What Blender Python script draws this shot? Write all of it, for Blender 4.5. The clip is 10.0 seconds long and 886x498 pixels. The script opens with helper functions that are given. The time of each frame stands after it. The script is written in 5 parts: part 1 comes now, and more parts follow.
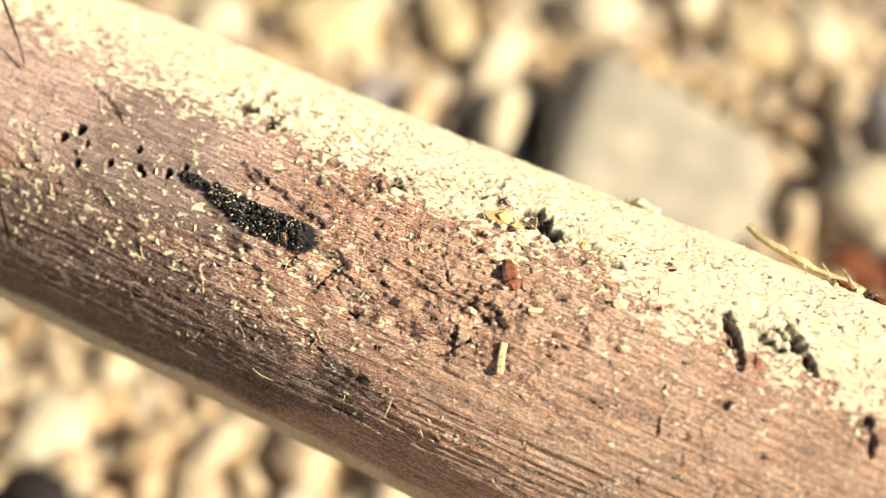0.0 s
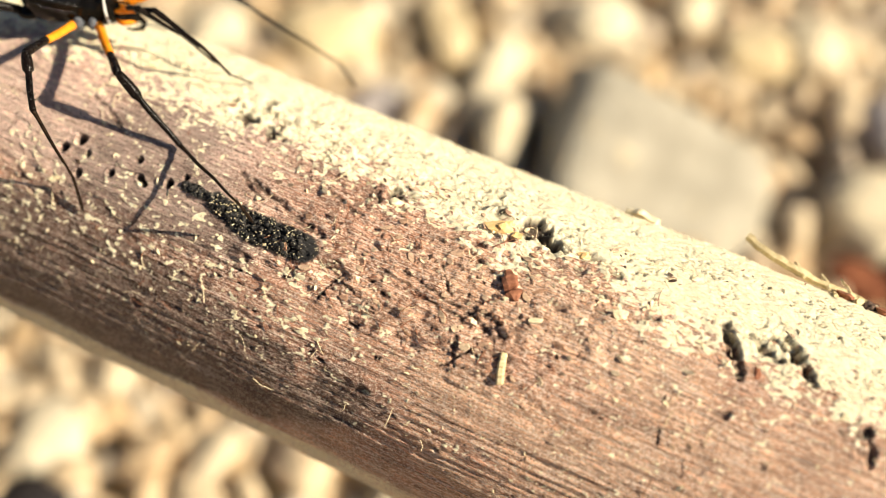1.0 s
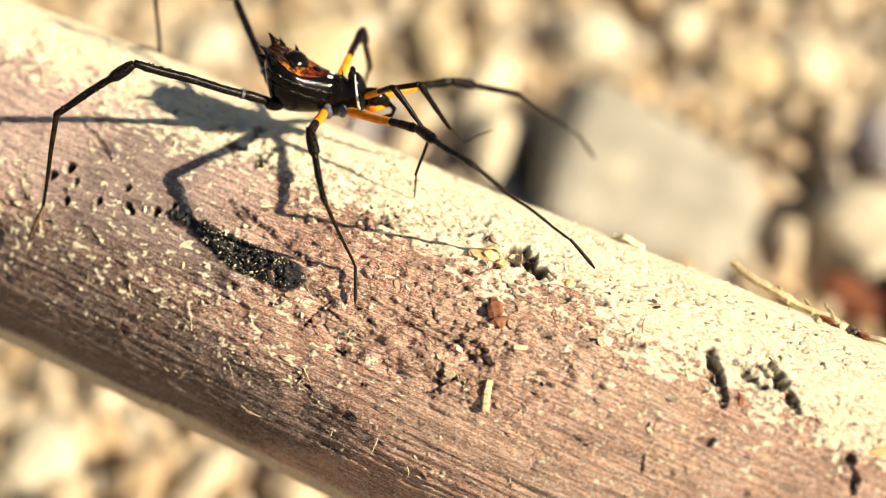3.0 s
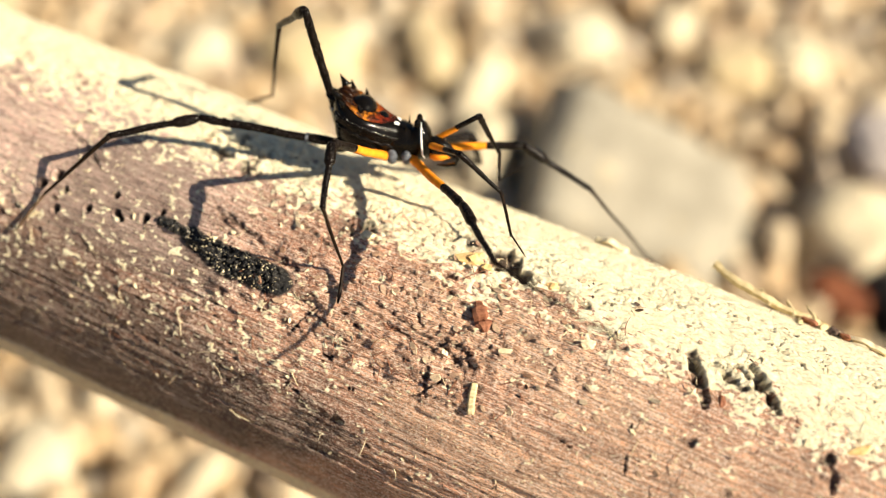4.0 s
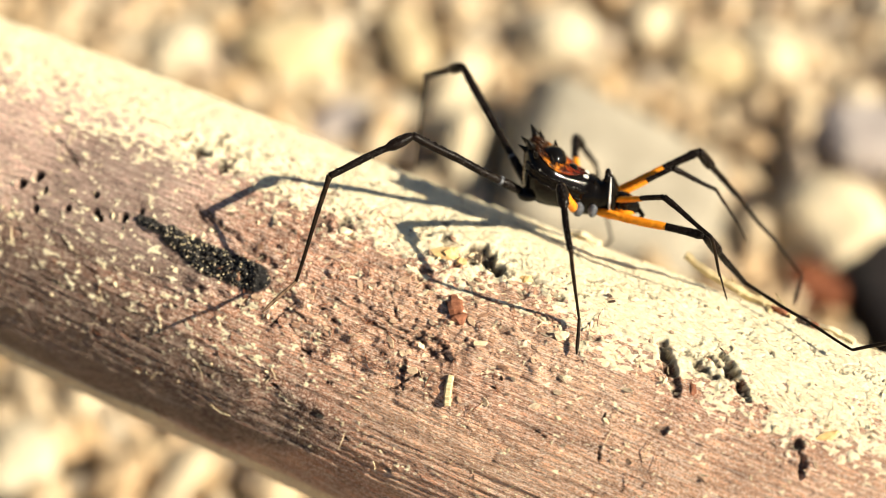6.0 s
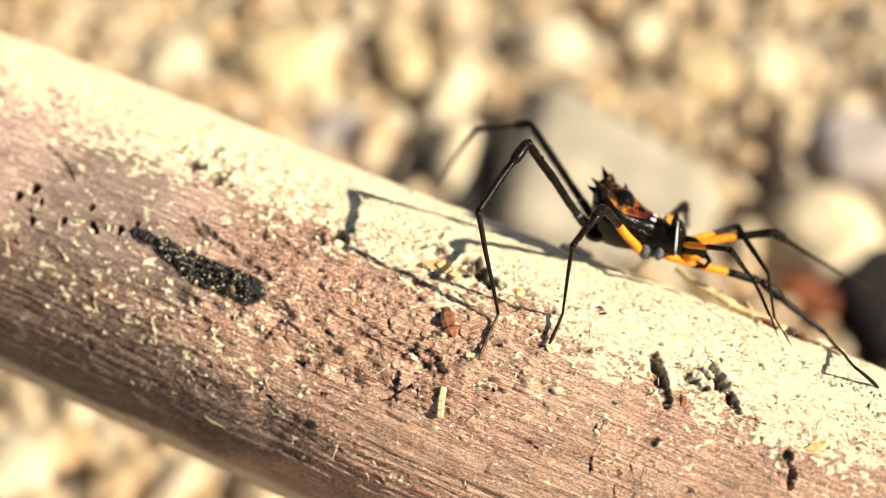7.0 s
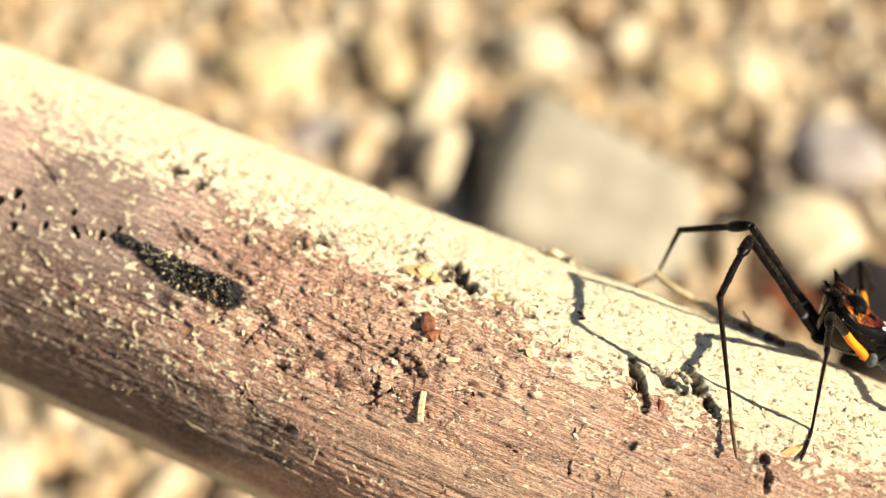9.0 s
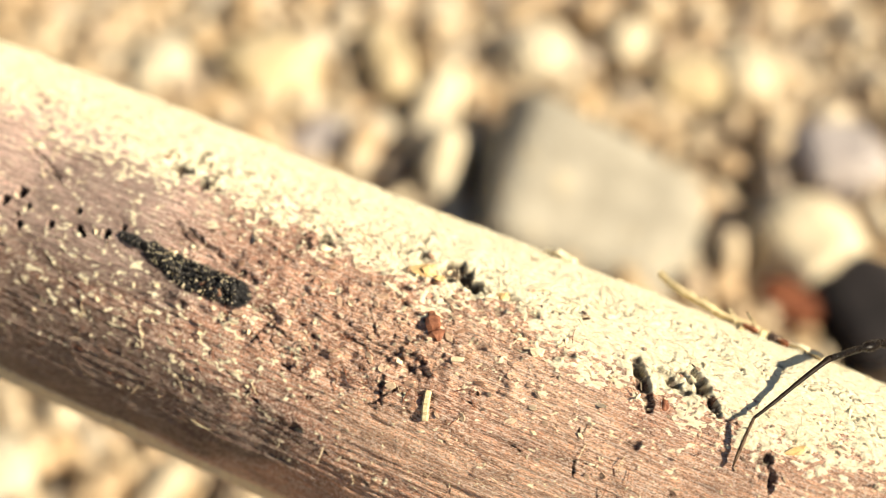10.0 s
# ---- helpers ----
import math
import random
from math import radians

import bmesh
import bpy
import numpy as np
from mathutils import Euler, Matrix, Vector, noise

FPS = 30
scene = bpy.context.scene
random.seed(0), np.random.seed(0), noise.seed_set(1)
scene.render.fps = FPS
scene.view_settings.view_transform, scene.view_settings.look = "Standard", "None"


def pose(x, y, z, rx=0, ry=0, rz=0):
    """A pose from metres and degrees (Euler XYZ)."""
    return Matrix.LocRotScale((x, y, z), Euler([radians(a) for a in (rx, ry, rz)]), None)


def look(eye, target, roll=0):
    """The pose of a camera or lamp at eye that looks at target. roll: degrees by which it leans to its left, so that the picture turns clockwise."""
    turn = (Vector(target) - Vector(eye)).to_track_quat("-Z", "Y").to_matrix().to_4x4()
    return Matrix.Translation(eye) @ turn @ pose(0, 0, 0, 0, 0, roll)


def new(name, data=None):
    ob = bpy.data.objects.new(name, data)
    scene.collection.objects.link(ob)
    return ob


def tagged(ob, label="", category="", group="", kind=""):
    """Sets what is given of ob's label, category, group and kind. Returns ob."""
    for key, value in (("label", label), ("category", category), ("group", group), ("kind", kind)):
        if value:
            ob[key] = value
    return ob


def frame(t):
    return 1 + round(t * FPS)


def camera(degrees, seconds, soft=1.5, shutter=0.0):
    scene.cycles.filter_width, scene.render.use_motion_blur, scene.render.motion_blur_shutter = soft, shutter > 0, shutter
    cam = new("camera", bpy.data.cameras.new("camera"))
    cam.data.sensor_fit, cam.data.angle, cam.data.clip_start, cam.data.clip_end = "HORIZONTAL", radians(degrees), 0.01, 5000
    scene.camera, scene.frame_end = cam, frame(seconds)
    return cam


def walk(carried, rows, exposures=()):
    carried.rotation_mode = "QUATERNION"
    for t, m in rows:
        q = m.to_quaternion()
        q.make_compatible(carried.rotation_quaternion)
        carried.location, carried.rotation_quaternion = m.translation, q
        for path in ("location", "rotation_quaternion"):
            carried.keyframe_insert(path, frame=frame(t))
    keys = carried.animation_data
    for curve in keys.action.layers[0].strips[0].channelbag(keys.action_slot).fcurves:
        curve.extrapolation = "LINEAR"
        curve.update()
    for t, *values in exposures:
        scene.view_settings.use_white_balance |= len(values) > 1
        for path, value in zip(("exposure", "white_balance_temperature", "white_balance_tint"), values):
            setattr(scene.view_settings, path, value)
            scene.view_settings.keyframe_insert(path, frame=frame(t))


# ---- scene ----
# ---- camera and its walk ----
cam = camera(40.0, 10.0, soft=0.7)
cam.data.dof.use_dof = True
cam.data.dof.focus_distance = 0.1230
cam.data.dof.aperture_fstop = 11.0
ROWS = [
    (0.0, 0.00000, 0.00000, 0.24500, 40.000, -0.000, 0.000),
    (0.5, -0.00006, -0.00004, 0.24500, 40.201, 0.009, -0.000),
    (1.0, -0.00005, -0.00003, 0.24520, 40.434, -0.072, 0.076),
    (1.5, -0.00003, 0.00037, 0.24573, 40.433, -0.140, 0.099),
    (2.0, 0.00012, 0.00064, 0.24614, 40.597, -0.120, 0.101),
    (2.5, 0.00043, 0.00101, 0.24654, 40.820, -0.157, -0.028),
    (4.0, 0.00216, 0.00018, 0.24859, 40.853, 0.057, -0.607),
    (4.5, 0.00251, 0.00012, 0.24917, 40.535, 0.003, -0.689),
    (5.0, 0.00257, -0.00017, 0.24923, 40.432, -0.236, -1.088),
    (5.5, 0.00300, -0.00076, 0.24960, 40.467, -0.078, -1.533),
    (7.0, 0.00302, -0.00167, 0.25143, 40.993, -0.313, -1.852),
    (7.5, 0.00315, -0.00182, 0.25175, 41.107, -0.693, -1.908),
    (8.0, 0.00347, -0.00199, 0.25175, 41.159, -0.797, -2.208),
    (8.5, 0.00367, -0.00227, 0.25202, 41.223, -0.834, -2.204),
    (9.0, 0.00356, -0.00217, 0.25204, 41.224, -0.885, -2.223),
    (9.5, 0.00324, -0.00242, 0.25224, 41.292, -1.098, -2.131),
    (10.0, 0.00301, -0.00249, 0.25220, 41.277, -0.987, -2.110),
]

walk(cam, [(t, pose(x, y, z, rx, ry, rz)) for t, x, y, z, rx, ry, rz in ROWS], exposures=[(0, 1.0), (10, 1.0)])

# the stick: its middle, its axis, and the two ways across it (towards the front, towards the top)
STICK_C = (-0.00187, 0.08536, 0.13247)
STICK_D = (0.89223, -0.44866, -0.05126)
STICK_V = (-0.20899, -0.51087, 0.83387)
STICK_U = (0.40030, 0.73329, 0.54958)

AX_C, AX_D, AX_V, AX_U = (Vector(a) for a in (STICK_C, STICK_D, STICK_V, STICK_U))
RADIUS = 20.0  # millimetres

# ---- light ----
SUN_UP, SUN_ALONG = 43.8, 52.1
sun_way = (AX_V * math.cos(radians(SUN_UP)) + AX_U * math.sin(radians(SUN_UP))) * math.cos(radians(SUN_ALONG)) + AX_D * math.sin(radians(SUN_ALONG))
sun_way.normalize()
sun_data = bpy.data.lights.new("sun", "SUN")
sun_data.energy, sun_data.angle, sun_data.color = 5.0, radians(0.53), (1.0, 0.88, 0.68)
sun_ob = new("sun", sun_data)
sun_ob.matrix_world = look(sun_way * 3, (0, 0, 0))
world = bpy.data.worlds.new("sky")
scene.world = world
world.use_nodes = True
wn = world.node_tree
sky = wn.nodes.new("ShaderNodeTexSky")
sky.sky_type, sky.sun_disc = "NISHITA", False
sky.sun_elevation, sky.sun_rotation = math.asin(sun_way.z), math.atan2(sun_way.x, sun_way.y)
wn.links.new(sky.outputs["Color"], wn.nodes["Background"].inputs["Color"])
wn.nodes["Background"].inputs["Strength"].default_value = 0.036


# ---- materials ----
class Mat:
    """Short hand for a node material."""

    def __init__(self, name, rough=0.7, metal=0.0, spec=0.5):
        self.m = bpy.data.materials.new(name)
        self.m.use_nodes = True
        self.t = self.m.node_tree
        self.b = self.t.nodes["Principled BSDF"]
        self.b.inputs["Roughness"].default_value = rough
        self.b.inputs["Metallic"].default_value = metal
        self.b.inputs["Specular IOR Level"].default_value = spec

    def put(self, socket, value):
        if hasattr(value, "is_linked"):
            self.t.links.new(value, socket)
        elif hasattr(value, "__len__") and len(value) == 3 and socket.type == "RGBA":
            socket.default_value = (*value, 1)
        else:
            socket.default_value = value

    def set(self, name, value):
        self.put(self.b.inputs[name], value)
        return self

    def attr(self, name, out="Fac"):
        n = self.t.nodes.new("ShaderNodeAttribute")
        n.attribute_name = name
        return n.outputs[out]

    def coord(self, scale=(1, 1, 1), source=None):
        n = self.t.nodes.new("ShaderNodeMapping")
        if source is None:
            source = self.t.nodes.new("ShaderNodeTexCoord").outputs["Object"]
        self.t.links.new(source, n.inputs["Vector"])
        n.inputs["Scale"].default_value = scale
        return n.outputs["Vector"]

    def noise(self, vec, scale=1.0, detail=4.0, rough=0.55, out="Fac"):
        n = self.t.nodes.new("ShaderNodeTexNoise")
        self.t.links.new(vec, n.inputs["Vector"])
        n.inputs["Scale"].default_value, n.inputs["Detail"].default_value, n.inputs["Roughness"].default_value = scale, detail, rough
        return n.outputs[out]

    def voronoi(self, vec, scale, out="Distance"):
        n = self.t.nodes.new("ShaderNodeTexVoronoi")
        self.t.links.new(vec, n.inputs["Vector"])
        n.inputs["Scale"].default_value = scale
        return n.outputs[out]

    def ramp(self, fac, *stops):
        n = self.t.nodes.new("ShaderNodeValToRGB")
        self.put(n.inputs["Fac"], fac)
        el = n.color_ramp.elements
        while len(el) < len(stops):
            el.new(0.5)
        for e, (p, c) in zip(el, stops):
            e.position = p
            e.color = (*c, 1) if hasattr(c, "__len__") else (c, c, c, 1)
        return n.outputs["Color"]

    def mix(self, fac, a, b, blend="MIX"):
        n = self.t.nodes.new("ShaderNodeMix")
        n.data_type, n.blend_type = "RGBA", blend
        self.put(n.inputs[0], fac)
        self.put(n.inputs[6], a)
        self.put(n.inputs[7], b)
        return n.outputs[2]

    def math(self, op, a, b=0.0):
        n = self.t.nodes.new("ShaderNodeMath")
        n.operation = op
        self.put(n.inputs[0], a)
        self.put(n.inputs[1], b)
        return n.outputs[0]

    def bump(self, height, distance, strength=1.0):
        n = self.t.nodes.new("ShaderNodeBump")
        n.inputs["Distance"].default_value, n.inputs["Strength"].default_value = distance, strength
        self.t.links.new(height, n.inputs["Height"])
        self.t.links.new(n.outputs["Normal"], self.b.inputs["Normal"])
        return self


def wood_material():
    m = Mat("weathered_wood", rough=0.5, spec=0.45)
    g = m.attr("grain", "Vector")
    tone_and_shade = m.attr("tone_and_shade")
    base = m.ramp(tone_and_shade, (0.0, (0.18, 0.076, 0.047)), (0.35, (0.49, 0.238, 0.145)), (0.6, (0.62, 0.343, 0.205)), (1.0, (0.73, 0.462, 0.30)))
    base = m.mix(m.attr("pink"), base, (0.78, 0.54, 0.45))
    fibre = m.noise(m.coord((0.36, 3.4, 1), g), 1.0, 5, 0.62)
    base = m.mix(0.92, base, m.ramp(fibre, (0.33, 0.40), (0.45, 0.84), (0.55, 1.12), (0.66, 1.9)), "MULTIPLY")
    line = m.noise(m.coord((0.15, 6.2, 1), g), 1.0, 4, 0.65)
    base = m.mix(m.ramp(line, (0.37, 0.72), (0.43, 0.0)), base, (0.10, 0.048, 0.034))
    base = m.mix(m.ramp(line, (0.565, 0.0), (0.615, 0.85)), base, (0.88, 0.69, 0.56))
    fleck = m.noise(m.coord((2.3, 3.3, 1), g), 1.0, 5, 0.75)
    # pale flecks of the wood, strengthened to paint glints on its fibres
    base = m.mix(m.ramp(fleck, (0.545, 0.0), (0.585, 0.92)), base, (0.78, 0.62, 0.50))
    base = m.mix(m.ramp(fleck, (0.395, 0.86), (0.435, 0.0)), base, (0.075, 0.042, 0.03))
    stain = m.noise(m.coord((0.12, 0.35, 1), g), 1.0, 5, 0.6)
    base = m.mix(m.ramp(stain, (0.52, 0.0), (0.68, 0.62)), base, (0.15, 0.075, 0.045))
    speck = m.noise(m.coord((1.6, 2.4, 1), g), 1.0, 4, 0.7)
    base = m.mix(m.ramp(speck, (0.55, 0.0), (0.62, 0.75)), base, (0.66, 0.51, 0.40))
    grit = m.noise(m.coord((2.6, 3.4, 1), g), 1.0, 4, 0.7)
    base = m.mix(m.ramp(grit, (0.33, 0.65), (0.41, 0.0)), base, (0.07, 0.042, 0.03))
    fine_grit = m.noise(m.coord((4.2, 7.5, 1), g), 1.0, 3, 0.7)
    base = m.mix(m.ramp(fine_grit, (0.38, 0.7), (0.43, 0.0)), base, (0.06, 0.034, 0.024))
    base = m.mix(m.ramp(fine_grit, (0.57, 0.0), (0.63, 0.75)), base, (0.84, 0.66, 0.53))
    # deepens the painted shade of the low band, with its dark bark
    base = m.mix(1.0, base, m.ramp(tone_and_shade, (0.0, 0.60), (0.06, 0.84), (0.12, 1.0)), "MULTIPLY")
    dust = m.ramp(m.noise(m.coord((1.5, 1.8, 1), g), 1.0, 6, 0.75), (0.30, (0.56, 0.42, 0.23)), (0.42, (0.88, 0.76, 0.49)), (0.60, (0.96, 0.89, 0.66)))
    frost = m.math("ADD", m.math("MULTIPLY", m.noise(m.coord((2.6, 4.0, 1), g), 1.0, 5, 0.7), 0.9), m.math("MULTIPLY", m.noise(m.coord((0.8, 5.5, 1), g), 1.0, 4, 0.65), 0.5))
    cover = m.math("ADD", m.attr("dust"), m.math("SUBTRACT", frost, 0.70))
    base = m.mix(m.ramp(cover, (0.42, 0.0), (0.60, 1.0)), base, dust)
    # dark crumbs and pores, and shade painted inside holes and cracks
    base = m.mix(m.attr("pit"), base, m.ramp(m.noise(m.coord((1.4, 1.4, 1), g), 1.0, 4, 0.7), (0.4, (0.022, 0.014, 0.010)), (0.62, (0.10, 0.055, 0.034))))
    char = m.ramp(m.noise(m.coord((2.2, 2.2, 1), g), 1.0, 5, 0.7), (0.55, (0.012, 0.011, 0.011)), (0.64, (0.05, 0.045, 0.04)), (0.72, (0.65, 0.58, 0.44)))
    base = m.mix(m.attr("char"), base, char)
    m.set("Base Color", base)
    fine = m.mix(0.38, m.noise(m.coord((0.5, 7.0, 1), g), 1.0, 5, 0.7), m.noise(m.coord((4.2, 6.0, 1), g), 1.0, 5, 0.75))
    return m.bump(fine, 0.00042, 1.0).m


def stone_material(name, stops, island):
    m = Mat(name, rough=0.75, spec=0.35)
    if island:
        n = m.t.nodes.new("ShaderNodeNewGeometry")
        r = n.outputs["Random Per Island"]
    else:
        r = m.t.nodes.new("ShaderNodeObjectInfo").outputs["Random"]
    c = m.coord((1000, 1000, 1000))
    base = m.ramp(r, *stops)
    mott = m.noise(c, 0.22, 5, 0.6)
    base = m.mix(0.8, base, m.ramp(mott, (0.3, 0.62), (0.5, 1.0), (0.7, 1.25)), "MULTIPLY")
    fine = m.noise(c, 1.4, 4, 0.7)
    base = m.mix(0.5, base, m.ramp(fine, (0.35, 0.6), (0.6, 1.15)), "MULTIPLY")
    m.set("Base Color", base)
    return m.bump(fine, 0.0004, 0.6).m


PEBBLE_STOPS = ((0.0, (0.52, 0.42, 0.28)), (0.16, (0.50, 0.35, 0.20)), (0.3, (0.58, 0.48, 0.33)), (0.44, (0.42, 0.33, 0.22)), (0.58, (0.50, 0.35, 0.19)), (0.72, (0.62, 0.54, 0.40)), (0.86, (0.40, 0.33, 0.25)), (1.0, (0.48, 0.34, 0.20)))
M_PEBBLE = stone_material("pebble_stone", PEBBLE_STOPS, False)
M_GRAVEL = stone_material("gravel_stone", PEBBLE_STOPS, True)
M_WOOD = wood_material()


def plain_stone(name, dark, light, spot=None):
    m = Mat(name, rough=0.8, spec=0.3)
    c = m.coord((1000, 1000, 1000))
    base = m.ramp(m.noise(c, 0.09, 5, 0.6), (0.35, dark), (0.65, light))
    base = m.mix(0.5, base, m.ramp(m.noise(c, 1.1, 4, 0.7), (0.35, 0.7), (0.65, 1.2)), "MULTIPLY")
    if spot:
        base = m.mix(m.ramp(m.noise(c, 0.16, 3, 0.5), (0.62, 0.0), (0.7, 0.8)), base, spot)
    m.set("Base Color", base)
    return m.bump(m.noise(c, 0.8, 6, 0.7), 0.0008, 0.6).m


def sand_material():
    m = Mat("sandy_soil", rough=0.95, spec=0.2)
    c = m.coord((1000, 1000, 1000))
    v = m.voronoi(c, 0.12)
    base = m.ramp(m.noise(c, 0.05, 6, 0.65), (0.35, (0.36, 0.26, 0.16)), (0.5, (0.50, 0.39, 0.25)), (0.68, (0.60, 0.50, 0.34)))
    base = m.mix(0.7, base, m.ramp(m.noise(c, 0.9, 5, 0.7), (0.3, 0.5), (0.65, 1.3)), "MULTIPLY")
    m.set("Base Color", base)
    return m.bump(m.mix(0.5, v, m.noise(c, 0.7, 5, 0.7)), 0.003, 0.8).m


def bit_material(name, a, b, rough=0.75):
    m = Mat(name, rough=rough, spec=0.3)
    c = m.coord((1000, 1000, 1000))
    m.set("Base Color", m.ramp(m.noise(c, 1.4, 5, 0.65), (0.35, a), (0.65, b)))
    return m.bump(m.noise(c, 3.0, 4, 0.7), 0.0002, 0.6).m


M_SAND = sand_material()
M_COBBLE = plain_stone("grey_stone", (0.28, 0.252, 0.195), (0.40, 0.362, 0.285), (0.56, 0.46, 0.30))
M_PALE = plain_stone("pale_stone", (0.54, 0.46, 0.32), (0.66, 0.58, 0.43))
M_PURPLE = plain_stone("purplish_stone", (0.36, 0.31, 0.29), (0.48, 0.43, 0.40))
# dark grey, taken down to near black to paint a hollow's shade
M_DARK = plain_stone("dark_stone", (0.010, 0.008, 0.008), (0.026, 0.020, 0.020))
# brown-black of the shadowed gap beside the cobble, painted on a pebble
M_GAP_SHADE = plain_stone("gap_shade_brown", (0.035, 0.016, 0.010), (0.08, 0.04, 0.026))
M_RUST = plain_stone("rusty_stone", (0.15, 0.045, 0.02), (0.34, 0.12, 0.05))
M_TAN = plain_stone("tan_stone", (0.46, 0.35, 0.19), (0.66, 0.54, 0.34))
M_CREAM = plain_stone("cream_stone", (0.56, 0.46, 0.30), (0.74, 0.65, 0.47))
M_STRAW = bit_material("dry_straw", (0.50, 0.38, 0.19), (0.76, 0.64, 0.38))
M_BARK = bit_material("red_bark_flake", (0.17, 0.06, 0.03), (0.36, 0.15, 0.08))
M_CHIP = bit_material("yellow_wood_chip", (0.62, 0.38, 0.14), (0.80, 0.58, 0.28))
M_CRUMB = bit_material("pale_wood_dust", (0.72, 0.57, 0.34), (0.93, 0.83, 0.56))


def crust_material():
    m = Mat("black_crust", rough=0.5, spec=0.3)
    c = m.coord((1000, 1000, 1000))
    base = m.ramp(m.noise(c, 2.0, 4, 0.65), (0.35, (0.005, 0.005, 0.005)), (0.65, (0.022, 0.020, 0.019)))
    base = m.mix(m.ramp(m.noise(c, 2.6, 4, 0.75), (0.60, 0.0), (0.66, 0.85)), base, (0.66, 0.58, 0.44))
    m.set("Base Color", base)
    return m.bump(m.noise(c, 4.0, 4, 0.7), 0.0002, 0.8).m


M_CRUST = crust_material()


def scale_material():
    m = Mat("bark_scale", rough=0.75, spec=0.3)
    r = m.t.nodes.new("ShaderNodeObjectInfo").outputs["Random"]
    base = m.ramp(r, (0.0, (0.30, 0.15, 0.09)), (0.2, (0.46, 0.30, 0.20)), (0.45, (0.50, 0.36, 0.24)), (0.6, (0.36, 0.20, 0.12)), (0.8, (0.62, 0.50, 0.34)), (1.0, (0.20, 0.12, 0.085)))
    c = m.coord((1000, 1000, 1000))
    base = m.mix(0.8, base, m.ramp(m.noise(c, 3.0, 4, 0.7), (0.35, 0.6), (0.65, 1.3)), "MULTIPLY")
    m.set("Base Color", base)
    return m.bump(m.noise(c, 5.0, 4, 0.7), 0.0001, 0.7).m


M_SCALE = scale_material()
M_DARKBIT = bit_material("dark_bark_crumb", (0.03, 0.02, 0.016), (0.15, 0.09, 0.06))


def shell_material(name, a, b, rough, speckle=0.0):
    m = Mat(name, rough=rough, spec=0.09)
    c = m.coord((1000, 1000, 1000))
    base = m.ramp(m.noise(c, 1.3, 4, 0.6), (0.38, a), (0.62, b))
    if speckle:
        base = m.mix(m.ramp(m.noise(c, 5.0, 3, 0.7), (0.60, 0.0), (0.66, speckle)), base, (0.75, 0.73, 0.66))
    m.set("Base Color", base)
    m.set("Roughness", m.ramp(m.noise(c, 3.0, 3, 0.6), (0.3, rough * 0.7), (0.7, min(1, rough * 1.5))))
    return m.bump(m.noise(c, 2.2, 3, 0.6), 0.00014, 0.35).m


M_BLACK = shell_material("black_shell", (0.003, 0.0025, 0.002), (0.005, 0.004, 0.003), 0.08)
M_BLACK.node_tree.nodes["Principled BSDF"].inputs["Specular IOR Level"].default_value = 0.15
M_LEG = shell_material("black_leg_shell", (0.003, 0.002, 0.0015), (0.008, 0.005, 0.004), 0.28, 0.10)
# white specks here are glints of the glossy rim put into its colour
M_BEAD = shell_material("glint_painted_margin", (0.004, 0.003, 0.003), (0.01, 0.01, 0.01), 0.25, 0.6)
M_ORANGE = shell_material("orange_shell", (0.72, 0.22, 0.010), (0.85, 0.31, 0.02), 0.4)


def back_material():
    m = Mat("orange_red_back", rough=0.25, spec=0.3)
    c = m.coord((1000, 1000, 1000))
    x = m.t.nodes.new("ShaderNodeSeparateXYZ")
    m.t.links.new(c, x.inputs[0])
    wave = m.math("ADD", m.math("MULTIPLY", x.outputs["X"], 0.125), m.math("MULTIPLY", m.math("ABSOLUTE", x.outputs["Y"]), 0.03))
    along = m.math("ADD", m.math("ADD", wave, 0.69), m.math("MULTIPLY", m.noise(c, 0.9, 3, 0.6), 0.16))
    base = m.ramp(along, (0.08, (0.010, 0.005, 0.003)), (0.24, (0.022, 0.008, 0.003)), (0.38, (0.09, 0.025, 0.004)), (0.47, (0.66, 0.22, 0.012)), (0.60, (0.74, 0.25, 0.014)), (0.68, (0.40, 0.06, 0.009)), (0.80, (0.22, 0.02, 0.006)), (0.92, (0.02, 0.006, 0.004)))
    base = m.mix(m.ramp(m.noise(c, 1.1, 4, 0.65), (0.47, 0.0), (0.57, 0.9)), base, (0.020, 0.008, 0.004))
    m.set("Base Color", base)
    return m.bump(m.noise(c, 3.0, 4, 0.6), 0.0002, 0.6).m


M_RED = back_material()
M_BROWNBACK = shell_material("dark_brown_shell", (0.004, 0.0025, 0.002), (0.035, 0.012, 0.004), 0.22)
M_WHITE = shell_material("white_shell_mark", (0.68, 0.68, 0.66), (0.85, 0.85, 0.82), 0.35)
M_GREY = shell_material("silvery_shell", (0.05, 0.055, 0.065), (0.17, 0.18, 0.20), 0.25)
M_THIN = shell_material("brown_leg_shell", (0.006, 0.004, 0.003), (0.022, 0.013, 0.008), 0.4)
M_TARSUS = shell_material("pale_brown_leg_shell", (0.05, 0.03, 0.018), (0.15, 0.095, 0.06), 0.5)


# ---- mesh helpers ----
def lattice(ix, iy, seed):
    h = (ix.astype(np.int64) * 374761393 + iy.astype(np.int64) * 668265263 + seed * 974711) & 0x7FFFFFFF
    h = ((h ^ (h >> 13)) * 1274126177) & 0x7FFFFFFF
    h = ((h ^ (h >> 15)) * 2246822519) & 0x7FFFFFFF
    return ((h ^ (h >> 14)) & 0xFFFF) / 65535.0


